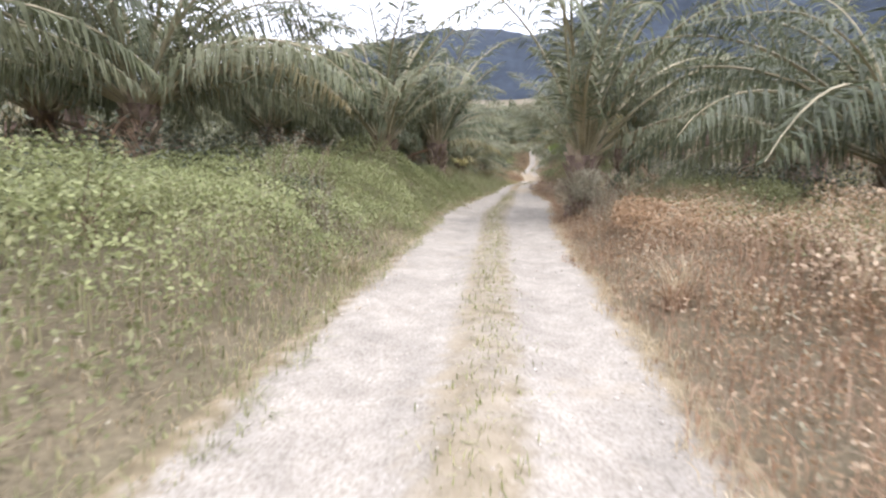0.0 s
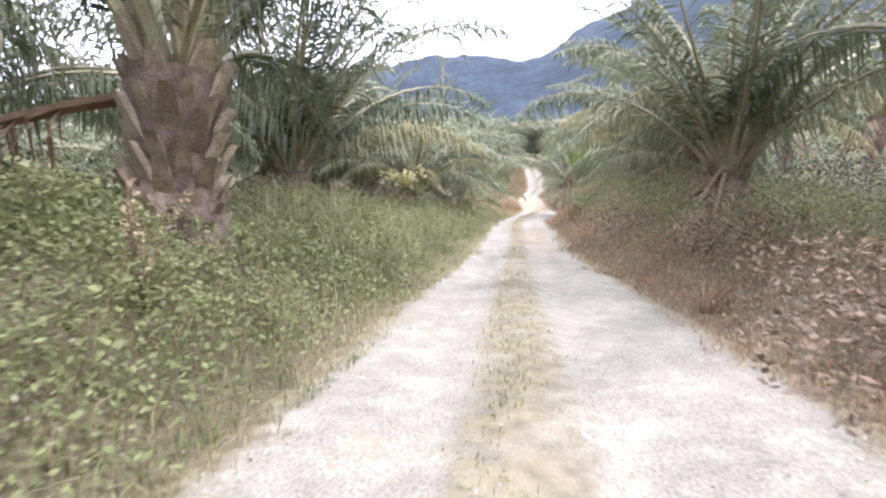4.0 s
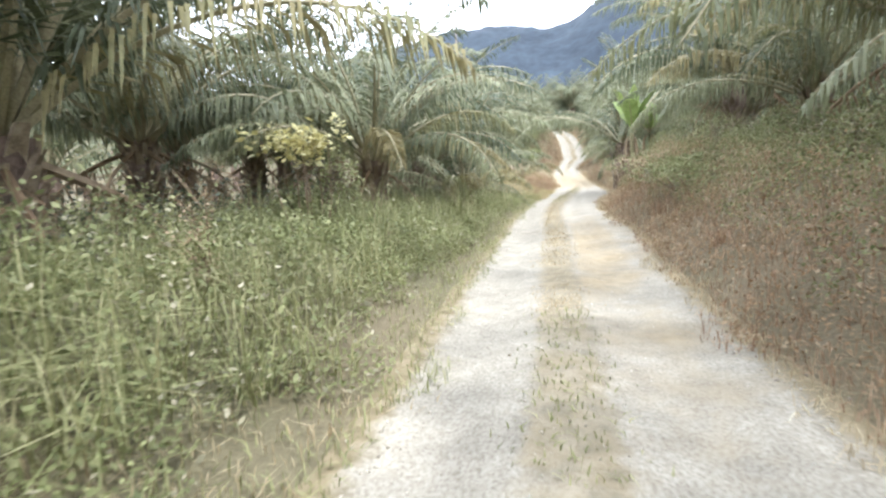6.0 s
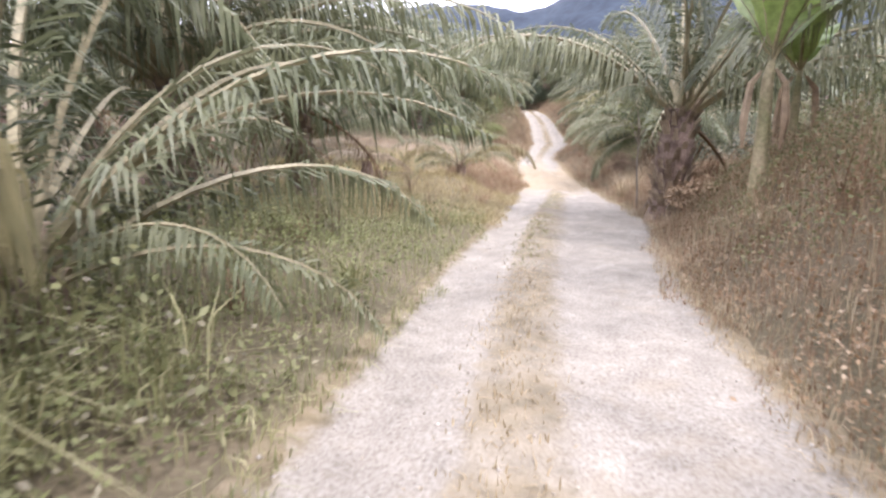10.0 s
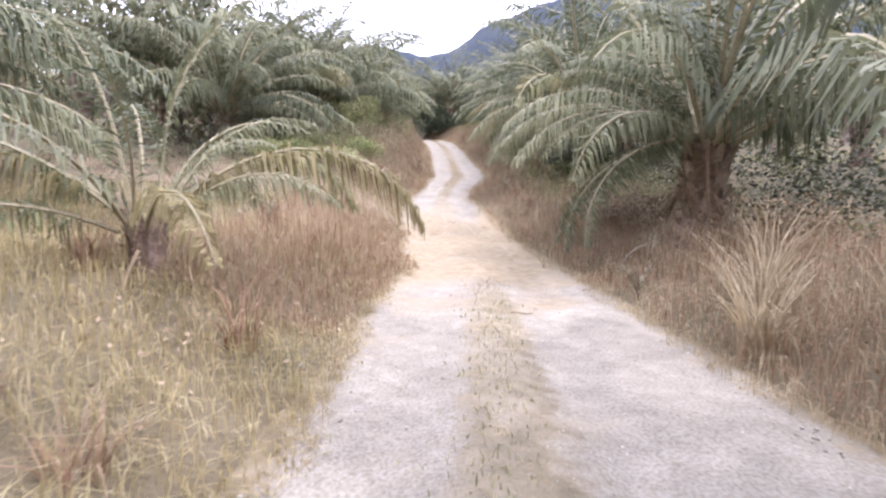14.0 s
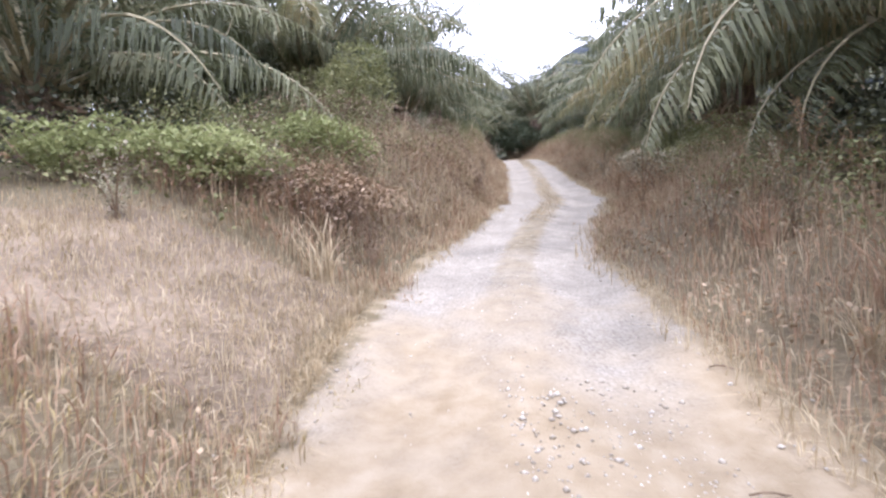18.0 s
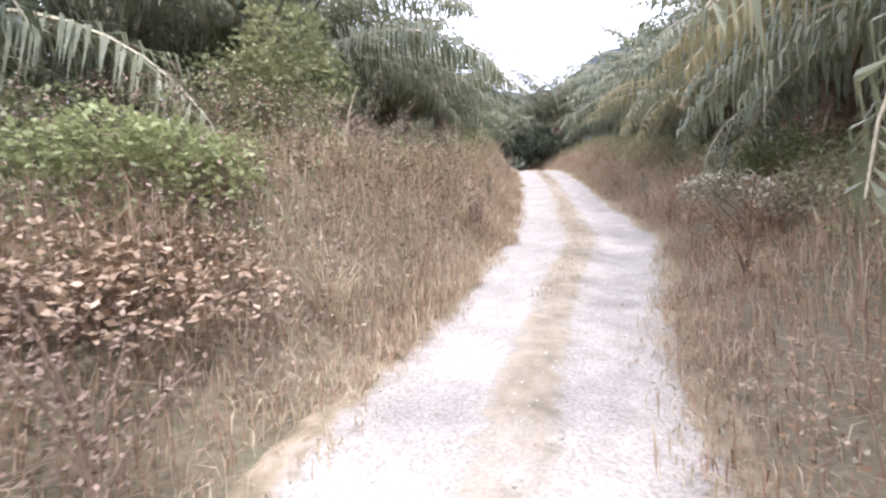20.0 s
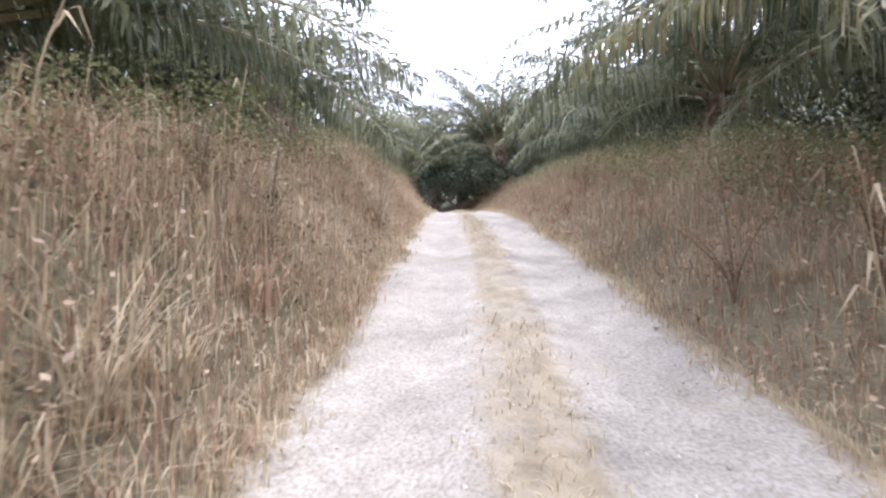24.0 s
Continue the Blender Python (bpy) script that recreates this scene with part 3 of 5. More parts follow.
PALMS = [  # x, y, trunk, size, fronds, yellow, dead
    (3.3, 15.5, 1.8, 1.2, 30, 0, 4), (-3.5, 20.2, 1.1, 1.3, 24, 0, 2), (-2.2, 26.6, 1.8, 1.3, 30, 0, 2),
    (7.0, 27.0, 1.8, 1.25, 36, 1, 3), (6.4, 33.4, 1.1, 1.15, 36, 0, 3), (-9.0, 14.0, 1.8, 1.35, 44, 1, 2),
    (-9.5, 24.0, 1.8, 1.3, 42, 1, 3), (-9.5, 30.5, 1.8, 1.15, 34, 0, 4), (10.0, 13.0, 1.1, 1.2, 34, 0, 4),
    (11.5, 20.5, 1.8, 1.2, 34, 0, 3), (-14.5, 17.0, 1.8, 1.2, 34, 0, 4), (-10.5, 6.5, 1.8, 1.15, 34, 0, 4),
    (-4.6, 36.2, 1.8, 1.3, 42, 1, 3), (-5.4, 50.0, 2.6, 1.3, 42, 2, 6), (-3.4, 57.0, 2.6, 1.25, 40, 0, 1), (-0.5, 50.3, 0.5, 0.85, 30, 5, 2), (-9.5, 51.5, 2.6, 1.3, 34, 0, 2),
    (-2.2, 44.0, 1.8, 0.9, 38, 4, 3), (-8.0, 43.5, 2.6, 1.2, 40, 1, 6), (8.3, 40.6, 1.8, 1.15, 42, 7, 2), (9.4, 46.5, 1.1, 1.0, 34, 3, 3), (9.4, 52.0, 2.6, 1.05, 32, 1, 4), (10.8, 54.6, 1.1, 1.05, 34, 1, 3),
    (6.9, 60.4, 2.6, 1.1, 34, 0, 2), (-2.6, 62.0, 2.6, 0.95, 40, 1, 2), (-5.0, 69.5, 1.1, 1.0, 34, 0, 5), (1.65, 67.5, 0.5, 0.46, 15, 1, 2), (-7.5, 74.0, 2.6, 0.95, 40, 0, 1),
    (9.7, 71.0, 1.8, 1.12, 46, 0, 2), (11.0, 80.3, 1.8, 1.12, 46, 4, 2), (12.2, 88.2, 1.8, 1.1, 44, 5, 2), (13.4, 82.4, 1.8, 1.1, 34, 0, 3),
    (-1.9, 81.6, 1.1, 0.9, 44, 0, 2), (0.4, 88.6, 1.8, 1.1, 48, 1, 3), (2.1, 95.9, 1.8, 1.1, 46, 2, 3),
    (2.9, 103.7, 1.8, 1.0, 40, 0, 2), (3.6, 111.7, 1.1, 0.95, 34, 0, 2), (13.3, 95.6, 1.8, 1.12, 46, 3, 3),
    (13.8, 103.0, 1.8, 1.05, 42, 0, 2), (14.6, 111.0, 1.1, 1.0, 40, 0, 2), (10.4, 121.0, 2.6, 1.25, 46, 0, 2),
    (5.0, 120.2, 1.1, 1.0, 36, 0, 3), (-0.6, 124.7, 2.6, 1.2, 36, 0, 0), (6.4, 130.2, 4.4, 1.15, 36, 0, 0), (2.6, 127.0, 4.4, 1.15, 36, 0, 0), (15.4, 119.2, 1.8, 1.0, 34, 0, 2), (12.6, 125.5, 2.6, 1.1, 36, 0, 0), (8.4, 126.5, 2.6, 1.05, 36, 0, 0), (-1.4, 96.6, 1.8, 1.1, 40, 0, 5), (-0.6, 103.4, 1.8, 1.1, 40, 0, 5), (-2.8, 88.4, 1.8, 1.1, 40, 0, 5),
]
# low fronds that sag out over the verge: turn, slope, kind, size
SAGGING = {
    (9.7, 71.0): ((176, 10, "low", 0.66), (204, 16, "low", 0.68), (150, 8, "low", 0.66), (190, 40, "low", 0.6), (165, 44, "low", 0.6), (240, 48, "dead", 0.7), (140, 40, "low", 0.62), (200, 60, "dead", 0.6), (178, 62, "dead", 0.6)),
    (11.0, 80.3): ((200, 22, "low", 0.84), (222, 18, "yellow", 0.84), (185, 26, "low", 0.8), (195, 48, "low", 0.62), (225, 50, "low", 0.65), (250, 46, "dead", 0.8), (170, 48, "low", 0.6), (210, 62, "dead", 0.7)),
    (12.2, 88.2): ((203, 16, "yellow", 0.84), (222, 22, "low", 0.84), (200, 46, "low", 0.65), (230, 48, "dead", 0.8), (180, 44, "low", 0.65)),
    (-1.9, 81.6): ((-12, 20, "low", 0.75),),
    (1.65, 67.5): ((2, 0, "arch", 0.6), (30, -4, "arch", 0.5), (205, 0, "arch", 0.5)),
    (8.3, 40.6): ((196, 8, "yellow", 0.9),),
    (6.9, 60.4): ((138, -14, "low", 1.0), (156, -12, "low", 0.9), (118, -10, "low", 1.0), (172, -18, "low", 0.85), (178, -3, "low", 1.2), (165, -4, "low", 1.25), (190, -2, "low", 1.1)),
    (-3.4, 57.0): ((35, -8, "low", 1.15), (55, -10, "low", 1.1), (15, -12, "low", 1.0)),
    (-2.6, 62.0): ((-20, 0, "low", 1.0), (12, 5, "low", 0.9), (40, 0, "low", 0.95)),
    (6.4, 33.4): ((215, 30, "dead", 1.1), (235, 26, "dead", 1.0)),
    (13.3, 95.6): ((200, 18, "low", 0.85), (204, 20, "yellow", 1.0), (209, 23, "yellow", 0.95), (215, 44, "low", 0.7), (235, 40, "dead", 0.8)),
}
for k, (x, y, stem, size, fronds, yellow, dead) in enumerate(PALMS):
    palm = oil_palm(x, y, stem, size, fronds, yellow, dead, seed=k, young=y < 41 and abs(x) < 8 or y == 121)
    for turn, down, kind, long in SAGGING.get((x, y), ()):
        place = pose(x, y, float(ground_z(x, y)) + stem + 0.1, 0, 0, turn) @ pose(0.2, 0, 0, 0, down, 0) @ Matrix.Scale(long, 4)
        under(new("frond", FRONDS[kind][0]), palm, palm.matrix_basis.inverted() @ place)
for k, (x, y) in enumerate([(-4.6, 84.2), (-3.4, 91.8), (-2.2, 99.8), (-1.6, 107.8), (14.8, 85.1), (15.8, 92), (16.4, 99.2), (16.6, 106.8), (-1.4, 115.7), (16.0, 115.2)]):
    oil_palm(x, y, 2.6, 1.2, 34, 0, 1, seed=150 + k, label="tall oil palm behind the bank", far=True)


def far_crown(seed, fronds, pairs, wide):
    """A whole crown as one mesh, for the rows that are never near."""
    r = np.random.default_rng(seed)
    v, f, idx = [], [], []
    for k in range(fronds):
        q = k / (fronds - 1)
        lift, droop, ln = (78, 62, 5.6) if q < 0.2 else (58, 88, 6.0) if q < 0.6 else (30, 84, 5.8)
        me = frond_mesh("spare", ln, lift, droop, 0.4 + 0.6 * q, GREEN, seed * 50 + k, pairs, wide)
        m = pose(0, 0, 0.3 * (1 - q), 0, 0, k * 137.5 + r.uniform(-12, 12)) @ pose(0.2, 0, 0, r.uniform(-18, 18), r.uniform(-9, 9), 0)
        f += [tuple(i + len(v) for i in p.vertices) for p in me.polygons]
        idx += [p.material_index for p in me.polygons]
        v += [m @ w.co for w in me.vertices]
        bpy.data.meshes.remove(me)
    return mesh_of("crown", v, f, GREEN, index=idx)


CROWNS = [far_crown(k + 1, 19, 13, 0.19) for k in range(3)]
WIDE_CROWNS = [far_crown(k + 9, 13, 9, 0.34) for k in range(2)]
# the rows behind, planted on a staggered grid
back = 0
for row, off in enumerate((-12.5, -20.5, -28.5, -37, -47, -58, 15, 23, 31, 40, 51, 62)):
    for k in range(17):
        y = -8 + 9.0 * k + (4.5 if row % 2 else 0) + rng.uniform(-1, 1)
        x = float(line_x(y)) + off + rng.uniform(-1.2, 1.2)
        size = rng.uniform(1.05, 1.2)
        back += 1
        if off in (-12.5, 15) and y < 19 or off == -20.5 and y < 12:
            continue
        if abs(off) < 22:
            oil_palm(x, y, 2.6, size, 26, 0, 2, seed=200 + back, label="oil palm in the rows behind the track", far=True)
            continue
        palm = thing("oil_palm", "oil palm in the far rows of the plantation", "palm tree", pose(x, y, float(ground_z(x, y)), 0, 0, rng.uniform(0, 360)), "oil palms")
        under(new("trunk", FAR_TRUNK), palm)
        under(new("crown", (CROWNS if abs(off) < 40 else WIDE_CROWNS)[back % (3 if abs(off) < 40 else 2)]), palm, pose(0, 0, 2.5) @ Matrix.Scale(size, 4))


# ---- grass and weeds ----
def blades(name, x, y, height, width, mat, label, lean=0.5, base=None):
    """Grass blades as one mesh: each a bent strip of two quads' length with a pointed tip."""
    n = len(x)
    z = ground_z(x, y) if base is None else base
    turn, tilt = rng.uniform(0, 2 * math.pi, n), 0.05 + lean * rng.random(n) ** 1.6
    face = turn + rng.uniform(0.9, 2.2, n)
    dx, dy = np.cos(turn), np.sin(turn)
    wx, wy = np.cos(face) * width / 2, np.sin(face) * width / 2
    foot = np.stack([x, y, z - 0.03], 1)
    midp = foot + np.stack([dx * tilt * height * 0.22, dy * tilt * height * 0.22, height * (0.58 - 0.06 * tilt)], 1)
    tip = foot + np.stack([dx * tilt * height, dy * tilt * height, height * (1 - 0.42 * tilt)], 1)
    w = np.stack([wx, wy, np.zeros(n)], 1)
    v = np.stack([foot, midp + w, tip, midp - w], 1).reshape(-1, 3)
    b = np.arange(n)[:, None] * 4
    f = np.concatenate([b + [0, 1, 3], b + [3, 1, 2]], 1).reshape(-1, 3)
    return tagged(new(name, mesh_of(name, v, f, mat)), label, "grass", kind="stuff")


def leafage(centre, spread, size, n, r):
    """Corner arrays of n small folded leaves scattered in a lumpy heap."""
    p = r.normal(0, 1, (n, 3))
    p /= np.linalg.norm(p, axis=1)[:, None]
    p *= r.uniform(0.45, 1.0, n)[:, None] ** 0.5
    p = centre + p * spread
    a, t = r.uniform(0, 2 * math.pi, n), r.uniform(-0.5, 0.9, n)
    d = np.stack([np.cos(a) * np.cos(t), np.sin(a) * np.cos(t), np.sin(t)], 1)
    s = np.cross(d, r.normal(0, 1, (n, 3)) * 0.4 + (0, 0, 1))
    s /= np.linalg.norm(s, axis=1)[:, None] + 1e-6
    ln = (size * r.uniform(0.6, 1.3, n))[:, None]
    v = np.stack([p, p + d * ln * 0.5 + s * ln * 0.3, p + d * ln, p + d * ln * 0.5 - s * ln * 0.3], 1).reshape(-1, 3)
    b = np.arange(n)[:, None] * 4
    return v, np.concatenate([b + [0, 1, 2], b + [0, 2, 3]], 1).reshape(-1, 3)


def x_of(side):
    return side * 5.0


def verge(n, side, y0, y1, near, far, power=1.0):
    """Random places on one side of the road, thinning out away from it."""
    y = rng.uniform(y0, y1, n)
    a = near + (far - near) * rng.random(n) ** power
    return road_x(y) + side * (a - 1.4 + half(y) + 0.26 * lumps(x_of(side), y, 0.9, 17) + 0.16 * lumps(x_of(side), y, 0.3, 18)), y


def patchy(x, y, size, seed, least):
    return lumps(x, y, size, seed) > least


def on_trail(x, y):
    """Where the sandy trail joins from the left, and the trodden verge round its mouth."""
    return (np.abs(y - trail_y(x)) < 1.3 + 0.3 * lumps(x, y, 1.0, 31)) & (x < road_x(y))


def trail_y(x):
    return 77.1 - 0.06 * (np.asarray(x) - 5.0)


def weeds(name, side, y0, y1, near, far, clumps, leaves, leaf, tall, mat, label, spread=0.16):
    """Low broad-leaved weeds as one mesh: clumps of small folded leaves at mixed heights."""
    x, y = verge(clumps, side, y0, y1, near, far, 1.15)
    top = tall * rng.uniform(0.35, 1.1, clumps) * (1 + 0.5 * lumps(x, y, 1.4, 21)) * (0.4 + 0.6 * step((np.abs(x - road_x(y)) - 1.4) / 1.2))
    keep = ~((side < 0) & on_trail(x, y))
    x, y, top = x[keep], y[keep], top[keep]
    clumps = len(x)
    z = ground_z(x, y)
    n = clumps * leaves
    c = np.repeat(np.stack([x, y, z], 1), leaves, 0)
    h = rng.random(n) ** 0.6
    p = c + np.stack([rng.normal(0, spread, n), rng.normal(0, spread, n), h * np.repeat(top, leaves)], 1)
    a, t = rng.uniform(0, 2 * math.pi, n), rng.uniform(-0.6, 0.8, n)
    d = np.stack([np.cos(a) * np.cos(t), np.sin(a) * np.cos(t), np.sin(t)], 1)
    s = np.cross(d, rng.normal(0, 0.5, (n, 3)) + (0, 0, 1))
    s /= np.linalg.norm(s, axis=1)[:, None] + 1e-6
    ln = (leaf * rng.uniform(0.6, 1.4, n))[:, None]
    v = np.stack([p, p + d * ln * 0.5 + s * ln * 0.28, p + d * ln, p + d * ln * 0.5 - s * ln * 0.28], 1).reshape(-1, 3)
    b = np.arange(n)[:, None] * 4
    f = np.concatenate([b + [0, 1, 2], b + [0, 2, 3]], 1).reshape(-1, 3)
    return tagged(new(name, mesh_of(name, v, f, mat)), label, "weeds", kind="stuff")

ZONES = [  # name, side, from, to, near, far, count, height, width, material, label
    ("green_grass", -1, -3, 60, 1.6, 9.0, 46000, 0.36, 0.012, M_GREEN, "knee-high green grass beside the track"),
    ("tall_grass", -1, 28, 50, 2.2, 7.0, 17000, 0.9, 0.014, M_GREEN, "tall rank green grass beside the track"),
    ("straw_grass", -1, -3, 34, 1.35, 2.8, 9000, 0.28, 0.009, M_DRY, "straw-coloured grass along the track"),
    ("yellow_grass", -1, 58.5, 76.7, 1.4, 11.0, 60000, 0.3, 0.009, M_GOLD, "dry yellow grass on the open verge"),
    ("rusty_grass", -1, 67.2, 123.2, 1.5, 4.2, 46000, 0.62, 0.009, M_RED, "tall rust-brown dry grass on the bank"),
    ("dry_grass", -1, 67.2, 123.2, 1.4, 3.6, 16000, 0.55, 0.009, M_DRY, "tall straw-coloured dry grass on the bank"),
    ("dry_grass", -1, 80, 123.2, 1.5, 3.2, 22000, 0.6, 0.012, M_DRY, "long drooping straw-coloured grass on the bank"),
    ("rusty_grass", 1, -3, 60, 1.4, 3.8, 40000, 0.4, 0.009, M_RED, "rust-brown dry grass and weeds beside the track"),
    ("green_grass", 1, 0, 60, 3.2, 9.0, 24000, 0.4, 0.014, M_GREEN, "green grass under the palms"),
    ("dry_grass", 1, 50, 123.2, 1.4, 4.0, 30000, 0.55, 0.009, M_DRY, "tall straw-coloured dry grass on the bank"),
    ("rusty_grass", 1, 60, 123.2, 1.6, 4.4, 36000, 0.6, 0.009, M_RED, "tall rust-brown dry grass on the bank"),
    ("undergrowth", -1, -10, 133.2, 6.0, 40.0, 11000, 0.55, 0.08, M_GREEN, "rank grass between the palm rows"),
    ("undergrowth", 1, -10, 133.2, 6.0, 40.0, 13000, 0.55, 0.08, M_GREEN, "rank grass between the palm rows"),
]
for name, sd, y0, y1, near, far, count, height, width, mat, label in ZONES:
    x, y = verge(count, sd, y0, y1, near, far, 1.2)
    tall = height * rng.uniform(0.35, 1.3, count) * (1 + 0.35 * lumps(x, y, 1.6, 12)) * (0.35 + 0.65 * step((np.abs(x - road_x(y)) - 1.3) / 1.4))
    keep = ~((sd < 0) & (np.abs(y - trail_y(x)) < 1.0) & (rng.random(count) < (0.97 if mat is M_RED else 0.3)))
    tall *= 1 + 0.3 * lumps(x, y, 0.5, 14)
    tall = np.where((sd < 0) & on_trail(x, y), 0.06 + tall * 0.12, tall)
    blades(name, x[keep], y[keep], tall[keep], (width * rng.uniform(0.7, 1.3, count))[keep], mat, label, 1.5)
y = rng.uniform(-2, 121, 34000)
x = strip_x(y) + rng.normal(0, 0.17, len(y))
keep = patchy(x, y, 2.0, 15, -0.45) & ~((y > 70) & (y < 78))
fresh = (y < 36) | (y > 54) & (y < 69) & (rng.random(len(y)) < 0.7)
for near_part, mat, word in ((fresh, M_GREEN, "green"), (~fresh, M_DRY, "dry")):
    pick = keep & near_part
    blades("strip_grass", x[pick], y[pick], rng.uniform(0.03, 0.12, pick.sum()), np.full(pick.sum(), 0.01), mat, "short %s grass on the strip between the ruts" % word, 1.2)

x = 4.3 - 15 * rng.random(27000) ** 1.5
y = trail_y(x) + rng.normal(0, 0.95, len(x))
blades("trail_grass", x, y, rng.uniform(0.05, 0.22, len(x)), np.full(len(x), 0.008), M_DRY, "short dry grass on the sandy side trail", 1.5)

for sd, y0, y1, mat, word in ((-1, -3, 58, M_GREEN, "green"), (-1, 58, 121, M_DRY, "dry"), (1, -3, 121, M_DRY, "dry")):
    n = int(160 * (y1 - y0))
    y = rng.uniform(y0, y1, n)
    x = road_x(y) + sd * (half(y) - 0.02 + 0.2 * lumps(x_of(sd), y, 0.8, 27) + 0.12 * lumps(x_of(sd), y, 0.27, 28) + np.abs(rng.normal(0, 0.2, n)))
    keep = ~((sd < 0) & on_trail(x, y))
    blades("edge_grass", x[keep], y[keep], rng.uniform(0.04, 0.2, keep.sum()), np.full(keep.sum(), 0.008), mat, "short %s grass creeping over the edge of the gravel" % word, 1.6)

WEEDS = [  # name, side, from, to, near, far, clumps, leaves, leaf, height, material, label
    ("green_weeds", -1, -3, 34, 2.0, 9.0, 6400, 6, 0.055, 0.5, M_LEAF, "low green broad-leaved weeds and creepers"),
    ("pale_weeds", -1, -3, 50, 1.9, 7.0, 1800, 6, 0.045, 0.5, M_PALE, "pale half-dry weeds among the grass"),
    ("green_weeds", -1, 34, 60, 2.0, 8.0, 3000, 6, 0.055, 0.45, M_LEAF, "low green broad-leaved weeds and creepers"),
    ("withered_weeds", 1, -3, 58, 1.7, 4.2, 5000, 6, 0.042, 0.5, M_BROWNLEAF, "withered rust-brown weeds"),
    ("green_weeds", 1, -3, 60, 3.4, 9.0, 3600, 5, 0.08, 0.45, M_LEAF, "green weeds under the palms"),
    ("pale_weeds", 1, -3, 121.2, 2.0, 6.0, 2000, 6, 0.04, 0.5, M_PALE, "pale half-dry weeds among the grass"),
    ("withered_weeds", -1, 64.6, 121.2, 1.8, 5.5, 2200, 6, 0.042, 0.6, M_BROWNLEAF, "withered rust-brown weeds on the bank"),
    ("withered_weeds", 1, 58, 121.2, 1.8, 5.5, 5000, 6, 0.042, 0.55, M_BROWNLEAF, "withered rust-brown weeds on the bank"),
    ("green_weeds", -1, 78, 121.2, 3.0, 7.0, 6200, 6, 0.06, 0.7, M_LEAF, "green weeds on top of the bank"),
    ("green_weeds", 1, 74, 121.2, 3.2, 7.0, 5200, 6, 0.06, 0.6, M_LEAF, "green weeds on top of the bank"),
]
WEEDS += [
    # undergrowth whose dark leaf colour stands in for shade beneath the crowns
    ("dark_undergrowth", -1, 4, 58, 5.5, 13.0, 3600, 10, 0.11, 1.3, M_SHADE_LEAF, "dark shaded undergrowth beneath the palms", 0.3),
    ("dark_undergrowth", 1, 8, 64.6, 7.0, 12.0, 2200, 10, 0.11, 1.2, M_SHADE_LEAF, "dark shaded undergrowth beneath the palms", 0.3),
    ("dark_undergrowth", -1, 79, 123.2, 6.5, 12.0, 3000, 10, 0.12, 1.7, M_SHADE_LEAF, "dark shaded undergrowth beneath the palms", 0.3),
    ("dark_undergrowth", 1, 64.6, 123.2, 5.5, 11.0, 4600, 11, 0.11, 2.0, M_SHADE_LEAF, "dark shaded undergrowth beneath the palms", 0.3),
    ("tall_weeds", -1, 28, 50, 2.0, 6.0, 1700, 8, 0.06, 0.95, M_LEAF, "tall leafy green weeds among the grass", 0.13),
    ("tall_weeds", -1, 27, 50, 1.9, 6.0, 800, 8, 0.05, 0.95, M_PALE, "tall half-dry weeds among the grass", 0.1),
    ("creeper_carpet", -1, 11, 31, 1.75, 7.0, 6200, 7, 0.052, 0.4, M_BRIGHT, "bright green creepers carpeting the verge", 0.14),
    ("bank_weeds", 1, 34, 58, 2.9, 6.0, 1600, 7, 0.055, 0.5, M_LEAF, "green weeds over the top of the bank", 0.12),
    ("bank_weeds", 1, 76.7, 121.2, 3.2, 5.5, 1800, 8, 0.06, 0.6, M_LEAF, "green weedy growth along the top of the bank", 0.12),
    ("dead_stalks", -1, 78.8, 107.2, 1.9, 3.6, 1500, 6, 0.045, 0.8, M_STALK, "dark withered stalks among the bank grass", 0.1),
    ("bank_weeds", -1, 78, 121.2, 3.2, 5.2, 1800, 8, 0.06, 0.7, M_LEAF, "green weedy growth along the top of the bank", 0.12),
]
for row in WEEDS:
    weeds(*row)


def canopy(name, side, y0, y1, near, far, n, leaf, low, high, size, mat, label, seed):
    """A carpet of creepers and weeds as one mesh: leaves that lie over hummocks of uneven height, thinning out below."""
    x, y = verge(n, side, y0, y1, near, far, 1.0)
    keep = ~((side < 0) & on_trail(x, y))
    x, y = x[keep], y[keep]
    n = len(x)
    out = np.abs(x - road_x(y)) - half(y)
    hump = 0.5 + 0.5 * lumps(x, y, size, seed) + 0.3 * lumps(x, y, size * 0.4, seed + 1) + 0.15 * lumps(x, y, size * 0.15, seed + 2)
    top = (low + (high - low) * np.clip(hump, 0, 1.3)) * step((out + 0.05) / 1.1)
    if side < 0:  # creepers over an old stump
        top = top + 0.95 * np.exp(-((x + 3.3) / 1.3) ** 2 - ((y - 17.4) / 1.2) ** 2)
    p = np.stack([x, y, ground_z(x, y) + top * (1 - 0.55 * rng.random(n) ** 2.2)], 1)
    a, t = rng.uniform(0, 2 * math.pi, n), rng.normal(-0.1, 0.45, n)
    d = np.stack([np.cos(a) * np.cos(t), np.sin(a) * np.cos(t), np.sin(t)], 1)
    s = np.cross(d, rng.normal(0, 0.35, (n, 3)) + (0, 0, 1))
    s /= np.linalg.norm(s, axis=1)[:, None] + 1e-6
    ln = (leaf * rng.uniform(0.55, 1.35, n))[:, None]
    v = np.stack([p, p + d * ln * 0.45 + s * ln * 0.32, p + d * ln - (0, 0, 0.15) * ln, p + d * ln * 0.45 - s * ln * 0.32], 1).reshape(-1, 3)
    b = np.arange(n)[:, None] * 4
    f = np.concatenate([b + [0, 1, 2], b + [0, 2, 3]], 1).reshape(-1, 3)
    return tagged(new(name, mesh_of(name, v, f, mat)), label, "weeds", kind="stuff")


